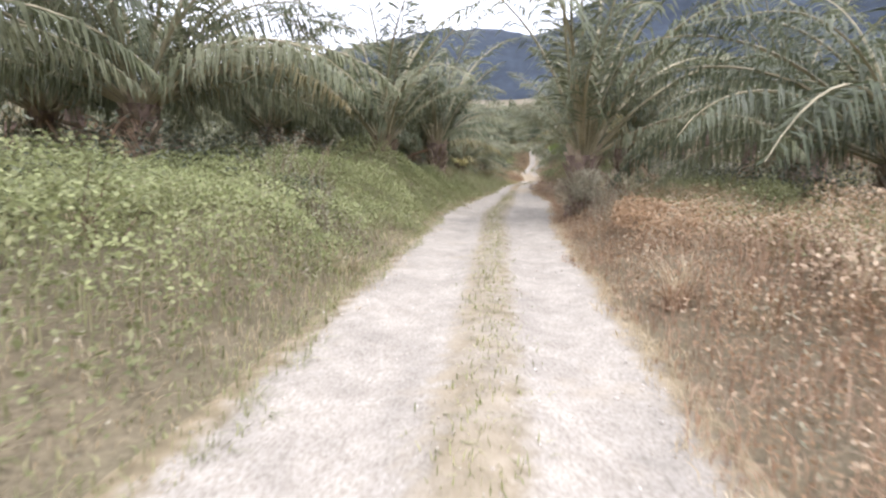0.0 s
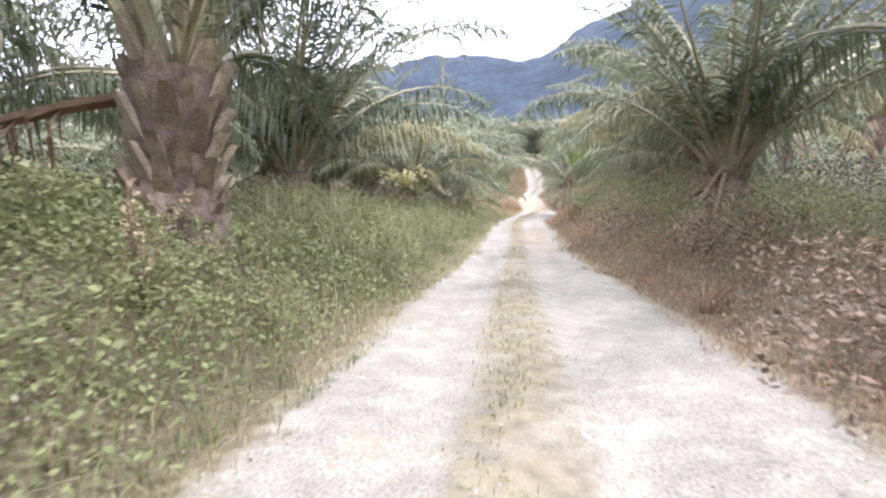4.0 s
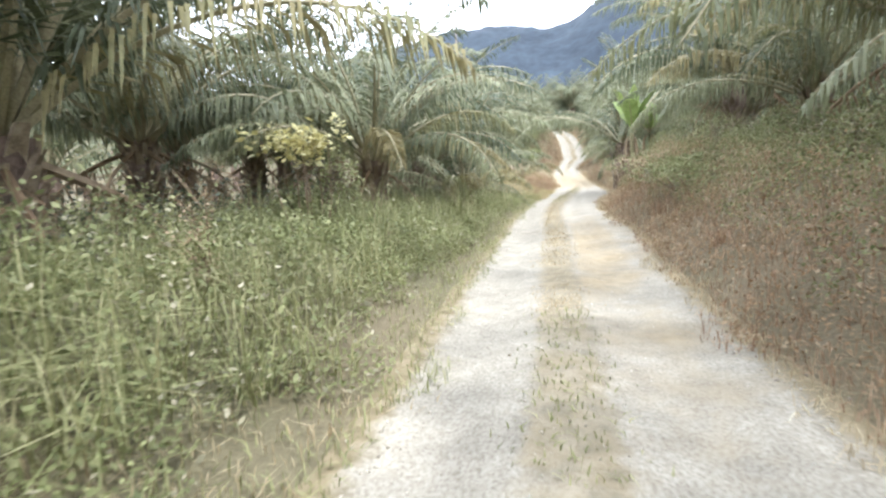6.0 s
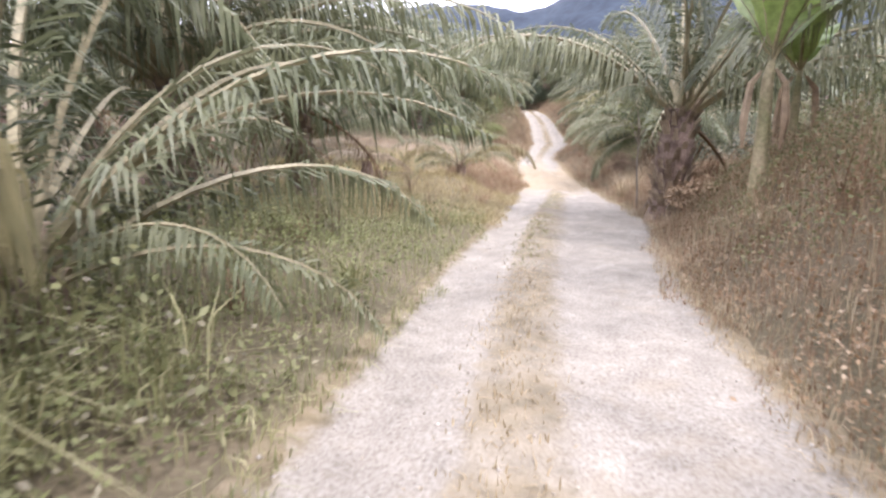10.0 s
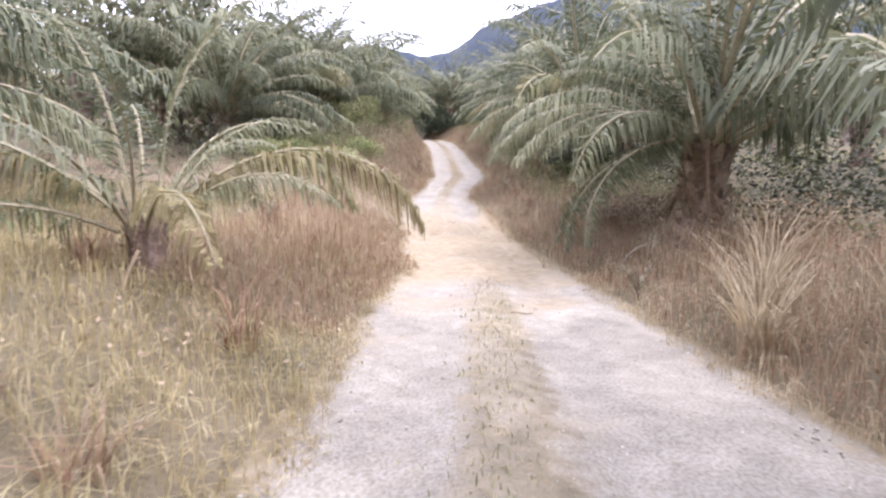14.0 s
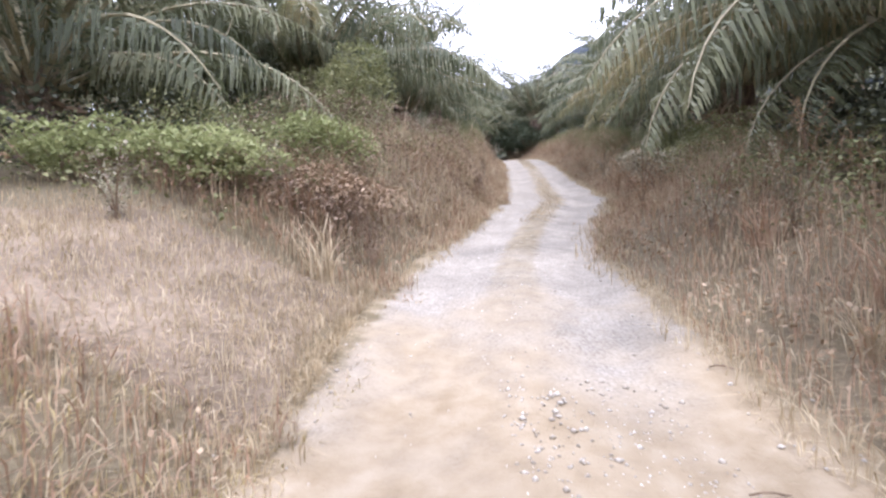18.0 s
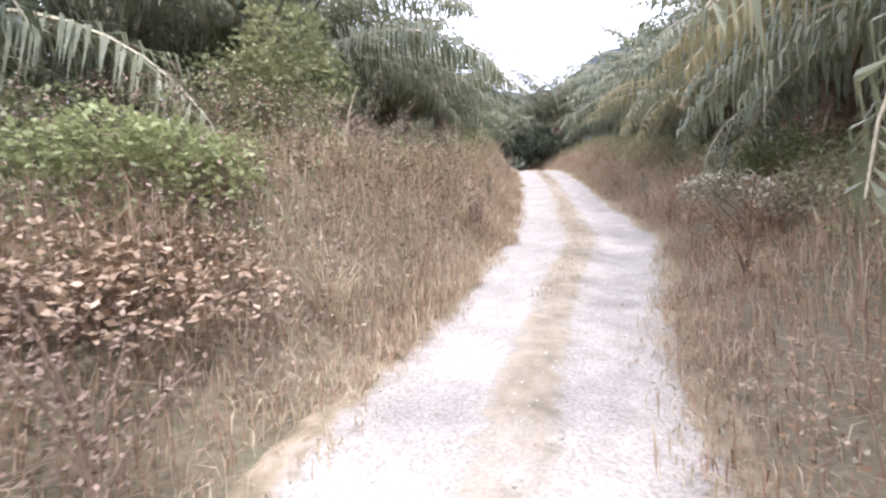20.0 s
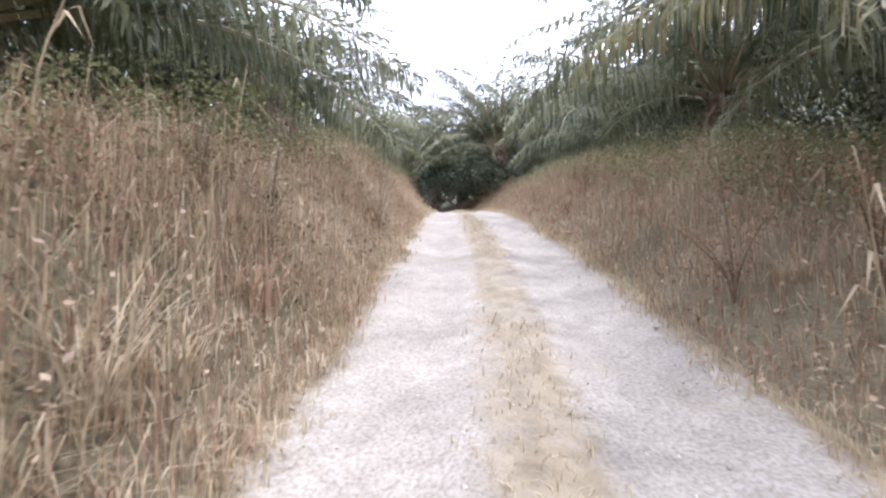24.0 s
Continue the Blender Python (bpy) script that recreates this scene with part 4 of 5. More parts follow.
CARPETS = [  # name, side, from, to, near, far, leaves, leaf, least and most height, hummock, material, label
    ("creeper_carpet", -1, -2, 31, 1.9, 8.5, 70000, 0.052, 0.12, 1.1, 2.6, M_LEAF, "green creepers and weeds heaped in hummocks along the verge"),
    ("creeper_carpet", -1, 3, 30, 2.0, 8.0, 70000, 0.052, 0.1, 1.15, 2.6, M_BRIGHT, "bright yellow-green creepers draped over the verge"),
    ("leafy_weeds", -1, 27, 52, 1.9, 7.5, 46000, 0.045, 0.15, 0.95, 1.7, M_LEAF, "rank leafy weeds among the tall grass"),
    ("leafy_weeds", -1, 27, 60, 1.9, 7.0, 34000, 0.04, 0.12, 0.8, 1.7, M_BRIGHT, "fresh yellow-green weeds among the tall grass"),
    ("withered_carpet", 1, 0, 16, 1.7, 5.5, 36000, 0.032, 0.1, 0.7, 1.1, M_TANLEAF, "withered large-leaved weeds in rust and straw colours"),
    ("pale_carpet", 1, 1, 32, 1.8, 5.5, 18000, 0.035, 0.1, 0.75, 1.1, M_PALE, "pale half-dry weeds beside the track"),
    ("withered_carpet", 1, 16, 60, 1.6, 3.5, 26000, 0.04, 0.12, 0.75, 1.4, M_TANLEAF, "rust-brown withered weeds covering the bank"),
    ("green_carpet", 1, 28, 60, 2.2, 7.0, 56000, 0.045, 0.15, 1.0, 1.4, M_LEAF, "green weeds over the upper bank"),
    ("green_carpet", 1, 0, 28, 3.6, 8.5, 26000, 0.06, 0.12, 0.65, 1.8, M_LEAF, "green weeds under the palms"),
    ("bank_carpet", -1, 79, 116, 2.5, 6.5, 50000, 0.045, 0.3, 1.15, 2.0, M_LEAF, "green weedy growth over the top of the bank"),
    ("bank_carpet", -1, 78, 89, 2.0, 5.0, 15000, 0.04, 0.3, 1.0, 1.6, M_STALK, "dark withered bracken tangled on the bank"),
    ("bank_carpet", -1, 86, 116, 1.8, 4.6, 7000, 0.036, 0.12, 0.85, 2.0, M_TANLEAF, "withered brown weeds tangled on the bank"),
    ("bank_carpet", 1, 74, 116, 2.7, 6.5, 44000, 0.045, 0.25, 0.95, 1.8, M_LEAF, "green weedy growth over the top of the bank"),
    ("bank_carpet", 1, 62, 116, 1.8, 4.6, 14000, 0.036, 0.12, 0.8, 1.8, M_TANLEAF, "withered brown weeds tangled on the bank"),
]
for k, row in enumerate(CARPETS):
    canopy(*row, 50 + 3 * (k // 2))

# ---- far woods on the foot of the hill ----
def woods(name, count, label):
    """Far trees as one mesh: trunks hidden, crowns of large leaf clumps with uneven outlines."""
    vs, fs, off = [], [], 0
    r = np.random.default_rng(77)
    for k in range(count):
        w, d = radians(r.uniform(-62, 62)), r.uniform(95, 330) if k % 3 else r.uniform(88, 130)
        x, y = 3 + d * math.sin(w), 45 + d * math.cos(w)
        if abs(x - float(road_x(y))) < 8 and y < 140:
            continue
        h = r.uniform(5, 8) * (1.7 if r.random() < 0.08 else 1.0)
        z = float(ground_z(x, y))
        for c in range(5):
            cc = np.array([x + r.normal(0, 1.6), y + r.normal(0, 1.6), z + h * r.uniform(0.3, 0.95)])
            v, f = leafage(cc, np.array([1.9, 1.9, 1.7]) * r.uniform(0.6, 1.3), 0.8 + d / 250, 16, r)
            vs.append(v)
            fs.append(f + off)
            off += len(v)
    return tagged(new(name, mesh_of(name, np.concatenate(vs), np.concatenate(fs), M_WOODS)), label, "woods", kind="stuff")


woods("far_woods", 480, "mixed green woods below the hill")


def mound(name, x, y, rx, ry, h, n, leaf, mat, label, category, seed, lumps_n=9, low=0.3):
    """A heap of leaves over hidden stems: many small lumps, so that its outline is uneven."""
    r = np.random.default_rng(seed + 500)
    m = thing(name, label, category, pose(x, y, float(ground_z(x, y))))
    vs, fs, off = [], [], 0
    for k in range(lumps_n):
        c = np.array([r.normal(0, 0.45) * rx, r.normal(0, 0.45) * ry, h * r.uniform(low, low + 0.42 * (1 - low) / 0.7)])
        v, f = leafage(c, np.array([rx, ry, h * 0.78 * (1 - low)]) * r.uniform(0.35, 0.6), leaf, n // lumps_n, r)
        v[:, 2] = np.maximum(v[:, 2], -0.02)
        vs.append(v)
        fs.append(f + off)
        off += len(v)
        foot = np.array([c[0] * 0.3, c[1] * 0.3, -0.1])
        tv, tf = tube([foot, (foot + c) / 2 + r.normal(0, 0.05, 3), c], [0.02, 0.014, 0.006], 4)
        under(new("stem", mesh_of("stem", tv, tf, M_TWIG)), m)
    under(new("foliage", mesh_of("foliage", np.concatenate(vs), np.concatenate(fs), mat)), m)
    return m


MOUNDS = [  # name, x, y, rx, ry, height, leaves, leaf size, material, label
    ("creeper_mound", -5.2, 13.0, 2.2, 2.4, 0.75, 6800, 0.07, M_LEAF, "low heap of green creepers"),
    ("creeper_mound", -4.6, 7.6, 1.8, 2.2, 0.7, 6800, 0.07, M_LEAF, "low heap of green creepers"),
    ("creeper_mound", -7.5, 17.0, 2.4, 2.4, 0.9, 4200, 0.11, M_LEAF, "low heap of green creepers"),
    ("creeper_mound", -3.6, 24.0, 1.4, 1.8, 0.6, 5600, 0.07, M_LEAF, "low heap of green creepers"),
    ("dry_weeds", 3.5, 9.6, 0.8, 1.4, 0.75, 3600, 0.07, M_TANLEAF, "withered rust-brown weeds beside the track"),
    ("dry_weeds", 3.3, 14.4, 0.9, 0.6, 1.6, 7500, 0.045, M_SEED, "pale dry weeds round the foot of a palm"),
    ("dry_weeds", 4.4, 5.4, 1.4, 1.8, 0.6, 4600, 0.05, M_BROWNLEAF, "withered rust-brown weeds beside the track"),
    ("shrub", 4.4, 24.0, 1.2, 2.2, 0.95, 5200, 0.055, M_STALK, "brown straggly shrub beside the track"),
    ("shrub", 4.8, 31.0, 1.2, 2.2, 0.95, 5200, 0.055, M_STALK, "brown straggly shrub beside the track"),
    ("shrub", 5.4, 43.5, 1.5, 2.2, 0.8, 3200, 0.08, M_LEAF, "green weeds covering the bank"),
    ("shrub", 5.6, 48.5, 1.5, 2.4, 0.9, 4200, 0.05, M_BROWNLEAF, "withered rust-brown weeds on the bank"),
    ("yellow_shrub", -1.5, 38.3, 0.55, 0.5, 2.1, 420, 0.13, M_YELLOWLEAF, "slender shrub with pale yellow leaves at its top"),
    ("shrub", -1.7, 38.6, 0.7, 0.7, 1.6, 3600, 0.07, M_LEAF, "green leafy shrub in the tall grass"),
    ("shrub", 7.7, 62.0, 0.8, 0.9, 1.2, 3600, 0.06, M_BROWNLEAF, "tangled brown thicket beside the track"),
    ("shrub", 7.2, 59.4, 0.9, 1.0, 1.1, 3000, 0.08, M_BROWNLEAF, "tangled brown shrub at a palm's foot"),
    ("shrub", 9.3, 73.2, 1.0, 1.3, 0.8, 4200, 0.06, M_STALK, "dark withered thicket under the palm"),
    ("shrub", 2.2, 79.1, 1.0, 0.9, 0.8, 4200, 0.07, M_BRIGHT, "yellow-green bush on the bank"),
    ("shrub", 0.5, 79.5, 1.2, 1.0, 0.8, 4200, 0.07, M_BRIGHT, "yellow-green bush on the bank"),
    ("shrub", 2.9, 81.2, 0.9, 1.0, 0.9, 3600, 0.07, M_BRIGHT, "yellow-green bush on the bank"),
    ("dry_weeds", 3.5, 80.1, 0.6, 0.9, 0.7, 3000, 0.06, M_BROWNLEAF, "withered rust-brown weeds on the bank"),
    ("shrub", 1.9, 84.8, 1.4, 1.6, 2.1, 7200, 0.09, M_LEAF, "tall yellow-green bush on the bank"),
    ("shrub", 9.6, 75.6, 0.9, 1.0, 0.8, 4200, 0.06, M_STALK, "dark withered thicket under the palm"),
    # two shrubs with the palm's shade put into their leaf colour
    ("shrub", 9.9, 78.5, 0.9, 1.3, 1.5, 4600, 0.09, M_SHADE_LEAF, "shrub under the palm, its green darkened for shade"),
    ("shrub", 10.2, 80.4, 0.9, 1.3, 1.3, 4200, 0.09, M_SHADE_LEAF, "shrub under the palm, its green darkened for shade"),
    ("shrub", 10.4, 87.5, 0.9, 1.2, 1.0, 3600, 0.07, M_PALE, "pale half-dry bush under the palm"),
    ("shrub", 10.3, 86, 1.0, 1.5, 0.9, 3600, 0.07, M_LEAF, "green bush under the palm"),
    ("shrub", 5.0, 120.6, 1.0, 1.2, 2.6, 2400, 0.16, M_WOODS, "dark shrub beside the crest of the track"),
    ("shrub", 3.6, 121.2, 2.0, 1.6, 4.2, 3200, 0.2, M_WOODS, "tall dark shrub beyond the crest"),
    ("shrub", 7.4, 125.8, 2.2, 1.6, 4.8, 3200, 0.2, M_WOODS, "tall dark shrub beyond the crest"),
    ("shrub", 10.0, 119.6, 1.6, 1.2, 2.4, 3600, 0.16, M_WOODS, "dark shrub beside the crest of the track"),
    ("shrub", 8.6, 127.5, 2.6, 1.6, 4.2, 4200, 0.2, M_WOODS, "tall dark shrub beyond the crest"),
    ("shrub", 5.6, 131.5, 2.6, 1.6, 4.2, 4200, 0.2, M_WOODS, "tall dark shrub beyond the crest"),
    ("shrub", 9.3, 121.6, 2.4, 1.0, 2.1, 4600, 0.14, M_WOODS, "dark shrub beside the crest of the track"),
    ("shrub", 8.0, 124.2, 2.8, 1.2, 2.6, 4600, 0.16, M_WOODS, "tall dark shrub beyond the crest"),
    ("shrub", 9.6, 123.2, 1.6, 1.2, 3.4, 3200, 0.2, M_WOODS, "tall dark shrub beyond the crest"),
    ("dry_weeds", 9.1, 84, 0.7, 1.2, 0.9, 3000, 0.06, M_PALE, "pale dry weeds on the bank"),
]
for k, (name, x, y, rx, ry, h, n, leaf, mat, label) in enumerate(MOUNDS):
    mound(name, x, y, rx, ry, h, n, leaf, mat, label, "shrub", k, low=0.72 if name == "yellow_shrub" else 0.3)


# ---- banana plant on the bank ----
def banana_leaf(length, lift, droop, seed):
    """A long paddle-shaped leaf, folded along its midrib, with torn edges."""
    r = np.random.default_rng(seed)
    n = 12
    ang = np.radians(lift - droop * np.linspace(0, 1, n) ** 1.5)
    px = np.concatenate([[0], np.cumsum(np.cos(ang[:-1]))]) * length / (n - 1)
    pz = np.concatenate([[0], np.cumsum(np.sin(ang[:-1]))]) * length / (n - 1)
    wide = 0.31 * np.sin(np.pi * np.clip(np.linspace(-0.12, 1, n), 0, 1)) ** 0.6
    v, f = [], []
    for k in range(n):
        for sgn in (-1, 0, 1):
            w = wide[k] * sgn * r.uniform(0.8, 1.1)
            v.append((px[k], w, pz[k] + abs(w) * r.uniform(0.1, 0.5)))
    for k in range(n - 1):
        a = k * 3
        f += [(a, a + 1, a + 4, a + 3), (a + 1, a + 2, a + 5, a + 4)]
    tv, tf = tube(np.stack([px, px * 0, pz - 0.012], 1), np.linspace(0.03, 0.006, n), 4)
    idx = [0] * len(f) + [1] * len(tf)
    f += [tuple(i + len(v) for i in q) for q in tf]
    return mesh_of("leaf", v + tv, f, [M_BANANA, M_STEM], index=idx)


def banana_plant(x, y, size, seed):
    r = np.random.default_rng(seed)
    b = thing("banana_plant", "banana plant with broad light green leaves on the bank", "banana plant", pose(x, y, float(ground_z(x, y)), 0, 0, r.uniform(0, 360)))
    v, f = tube([(0.02 * math.sin(k), 0, -0.1 + k * 0.4 * size) for k in range(6)], np.linspace(0.11, 0.06, 6) * size, 10)
    under(new("stem", mesh_of("stem", v, f, M_STEM, True)), b)
    for k in range(7):
        me = banana_leaf(1.8 * size, 87 - 6 * k, 8 + 8 * k, seed + k)
        under(new("leaf", me), b, pose(0, 0, 1.85 * size, 0, 0, k * 137.5 + r.uniform(-15, 15)))
    for k in range(3):
        me = mesh_of("dead_leaf", *tube([(0.1, 0, 0), (0.25, 0.03, -0.2), (0.3, 0.05, -0.7), (0.28, 0.04, -1.1)], [0.02, 0.05, 0.06, 0.02], 5), M_FROND_DEAD)
        under(new("dead_leaf", me), b, pose(0, 0, 1.75 * size, 0, 0, k * 125))


banana_plant(6.5, 55.4, 1.15, 5)
banana_plant(7.5, 56.5, 0.75, 25)


# ---- slim tree, dead fronds, mud, side trail, sticks, stones ----
def slim_tree(x, y, height, seed, label):
    r = np.random.default_rng(seed)
    t = thing("slim_tree", label, "tree", pose(x, y, float(ground_z(x, y)), r.uniform(-3, 3), r.uniform(-3, 3), 0))
    pts = [(0.02 * math.sin(k * 1.3), 0.02 * math.cos(k * 1.7), -0.1 + height * k / 7) for k in range(8)]
    v, f = tube(pts, np.linspace(0.02 + 0.006 * height, 0.012 + 0.003 * height, 8), 7)
    under(new("trunk", mesh_of("trunk", v, f, M_BARK, True)), t)
    vs, fs, off = [], [], 0
    for k in range(6 if height < 8 else 16):
        c = np.array([r.normal(0, 0.4), r.normal(0, 0.4), height * r.uniform(0.82 if height < 8 else 0.6, 1.15)])
        v, f = tube([pts[5], (np.array(pts[6]) + c) / 2, c], [0.02, 0.015, 0.006], 4)
        under(new("branch", mesh_of("branch", v, f, M_BARK)), t)
        v, f = leafage(c, np.array([0.4, 0.4, 0.3]), 0.12, 34 if height < 8 else 110, r)
        vs.append(v)
        fs.append(f + off)
        off += len(v)
    under(new("crown", mesh_of("crown", np.concatenate(vs), np.concatenate(fs), M_LEAF)), t)


slim_tree(7.0, 63.2, 2.7, 3, "slim pale-barked young tree beside the track")
slim_tree(-4.7, 90.5, 13.5, 4, "tall slim tree standing above the palms")


def dead_heap(x, y, size, seed):
    """Cut fronds thrown over a stump, hanging down all round."""
    r = np.random.default_rng(seed)
    h = thing("dead_frond_heap", "heap of cut bleached palm fronds drooping to the ground", "frond heap", pose(x, y, float(ground_z(x, y))))
    v, f = tube([(0, 0, -0.1), (0.02, 0, 0.35), (0, 0.02, 0.7)], [0.25, 0.22, 0.16], 9)
    under(new("stump", mesh_of("stump", v, f, M_TRUNK)), h)
    for k in range(11):
        m = pose(0, 0, 0.75 * size, 0, 0, k * 137.5) @ pose(0, 0, 0, 0, -30 + r.uniform(-12, 12), 0)
        under(new("frond", FRONDS["bleached"][k % 2]), h, m @ Matrix.Scale(0.4 * size * r.uniform(0.6, 1.2), 4))


for k, (x, y, size) in enumerate([(-3.9, 66.2, 1.2), (-1.6, 65.7, 1.1)]):
    dead_heap(x, y, size, 40 + k)


def tall_weed(x, y, height, seed, mat=None):
    """A tall weed gone to seed: a few stems with pale leaves, denser to the tips."""
    r = np.random.default_rng(seed + 900)
    w = thing("tall_weed", "tall pale weed gone to seed among the grass", "weed", pose(x, y, float(ground_z(x, y)), 0, 0, r.uniform(0, 360)))
    vs, fs, off = [], [], 0
    for k in range(5):
        h, a, ln = height * r.uniform(0.6, 1.05), r.uniform(0, 6.28), r.uniform(0.1, 0.5)
        pts = [np.array([ln * q * q * math.cos(a) * height, ln * q * q * math.sin(a) * height, h * q - 0.05]) for q in np.linspace(0, 1, 6)]
        v, f = tube(pts, np.linspace(0.012, 0.004, 6), 4)
        under(new("stalk", mesh_of("stalk", v, f, M_TWIG)), w)
        for q in np.linspace(0.3, 1, 16):
            i = min(int(q * 5), 4)
            c = pts[i] + (pts[i + 1] - pts[i]) * (q * 5 - i)
            v, f = leafage(c, np.array([0.11, 0.11, 0.06]) * (1.2 - 0.8 * q), 0.036, 6, r)
            vs.append(v)
            fs.append(f + off)
            off += len(v)
    under(new("foliage", mesh_of("foliage", np.concatenate(vs), np.concatenate(fs), mat or M_PALE)), w)


TALL = [(-3.2, 9.9, 1.6), (-2.9, 10.1, 1.5), (-3.6, 10.4, 1.6), (-2.6, 10.4, 1.3), (-1.7, 7.9, 0.9), (-2.1, 8.3, 0.9), (-1.5, 8.6, 0.7), (-2.5, 8.0, 0.9), (-2.2, 9.0, 1.0), (3.5, 11.9, 1.5), (3.2, 12.4, 1.2), (3.1, 11.4, 0.9), (3.9, 12.6, 1.2), (2.1, 77.9, 0.7), (7.4, 68.6, 0.8), (1.9, 71.6, 0.8), (1.2, 72.3, 0.7), (2.4, 73.3, 0.8), (8.1, 69.8, 0.9), (8.2, 78.5, 1.0), (7.8, 79.3, 0.9),
        (3.4, 83.3, 1.1), (3.0, 86.1, 1.2), (3.7, 88.8, 1.1), (9.0, 85.5, 0.9), (4.4, 92.5, 1.2), (4.0, 94.2, 1.1), (9.6, 91.8, 0.9), (10.0, 93.7, 0.9), (5.2, 46.5, 0.9), (5.6, 50.5, 0.9)]
for k, (x, y, h) in enumerate(TALL):
    tall_weed(x, y, h, k, M_SEED)

# sandy trail joining from the left
tx = along(-16, 4.6, 120)
tw = along(-1.3, 1.3, 16)
TX, TW = np.meshgrid(tx, tw)
TY = trail_y(TX) + TW + 0.15 * lumps(TX, TW * 0 + np.sign(TW), 0.8, 33) * (np.abs(TW) > 0.9)
TZ = ground_z(TX, TY) + 0.02 - 0.1 * step((np.abs(TW) - 1.0) / 0.3) - 0.12 * step((TX - road_x(TY) + 1.5 + 0.3 * lumps(TX * 0, TY, 0.5, 35)) / 0.6)
tagged(new("side_road", grid_mesh("side_road", TX, TY, TZ, M_TRAIL)), "sandy side trail with short dry grass", "road", kind="structure")

# muddy step in the left rut
mu, mv = np.meshgrid(along(0, 1, 14), along(0, 2 * math.pi, 28))
MX, MY = 0.3 * mu * np.cos(mv) * (1 + 0.25 * np.sin(3 * mv) + 0.1 * np.sin(7 * mv)), 0.16 * mu * np.sin(mv) * (1 + 0.3 * np.cos(2 * mv) + 0.15 * np.sin(5 * mv))
px, py = float(road_x(43.4)) - 0.8, 43.4
tagged(new("mud_patch", grid_mesh("mud_patch", MX + px, MY + py, ground_z(MX + px, MY + py) + 0.03 - 0.015 * mu, M_MUD)),
       "brown muddy hollow in the wheel rut", "mud", kind="structure")


def stick(x, y, length, turn, seed):
    r = np.random.default_rng(seed)
    pts = [(length * (q - 0.5), 0.025 * length * math.sin(q * 4 + seed), 0.012 + 0.012 * math.sin(q * 6)) for q in np.linspace(0, 1, 6)]
    v, f = tube(pts, np.linspace(0.006, 0.003, 6), 5)
    ob = new("stick", mesh_of("stick", v, f, M_TWIG, True))
    ob.matrix_basis = pose(x, y, float(ground_z(x, y)) + 0.015, 0, 0, turn)
    tagged(ob, "broken dry stick lying on the track", "stick", "fallen sticks")


for k, (u, y, ln, turn) in enumerate([(-0.9, 75.3, 0.5, 20), (-0.5, 74.8, 0.35, 10), (1.2, 76.7, 0.4, -10), (0.9, 75.6, 0.5, 5), (-0.2, 73.8, 0.3, 40), (1.4, 69.2, 0.7, 30), (-1.3, 19.6, 0.7, 15), (0.2, 68, 0.6, 5)]):
    stick(float(road_x(y)) + u, y, ln * 0.5, turn, k)


def stones(name, n, label, y0=-1.0, y1=100.0, u0=-1.3, u1=1.3):
    """Loose limestone chips in the wheel tracks and along their edges: small faceted lumps, as one mesh."""
    y = rng.uniform(y0, y1, n)
    s = rng.integers(0, 4, n) if y1 - y0 > 10 else np.full(n, 3)
    u = np.where(s == 0, rng.normal(-1, 0.1, n), np.where(s == 1, rng.normal(1, 0.1, n), np.where(s == 2, rng.normal(0, 0.22, n), rng.uniform(u0, u1, n) / 1.35))) * half(y)
    x = road_x(y) + u
    size = np.minimum(rng.gamma(2.0, 0.003, n) + 0.005, np.where(s == 2, 0.01, 0.024))
    c = np.stack([x, y, ground_z(x, y) + 0.012 + size * 0.1], 1)
    base = np.array([(1, 0, 0), (-1, 0, 0), (0, 1, 0), (0, -1, 0), (0, 0, 0.75), (0, 0, -0.75)], float)
    jig = rng.uniform(0.6, 1.3, (n, 6, 1))
    a = rng.uniform(0, 6.28, n)
    rot = np.stack([np.stack([np.cos(a), -np.sin(a), 0 * a], 1), np.stack([np.sin(a), np.cos(a), 0 * a], 1), np.stack([0 * a, 0 * a, 1 + 0 * a], 1)], 1)
    v = np.einsum("nij,nkj->nki", rot, base[None] * jig) * size[:, None, None] + c[:, None]
    tri = np.array([(0, 2, 4), (2, 1, 4), (1, 3, 4), (3, 0, 4), (2, 0, 5), (1, 2, 5), (3, 1, 5), (0, 3, 5)])
    f = (np.arange(n)[:, None, None] * 6 + tri[None]).reshape(-1, 3)
    return tagged(new(name, mesh_of(name, v.reshape(-1, 3), f, M_STONE)), label, "gravel", kind="stuff")


stones("gravel", 8500, "loose white limestone chips on the track")
stones("gravel", 520, "patch of loose limestone chips on the clay", 74.7, 76.6, -0.2, 0.9)
stones("gravel", 150, "patch of loose limestone chips on the clay", 72.4, 73.4, 0.3, 1.0)


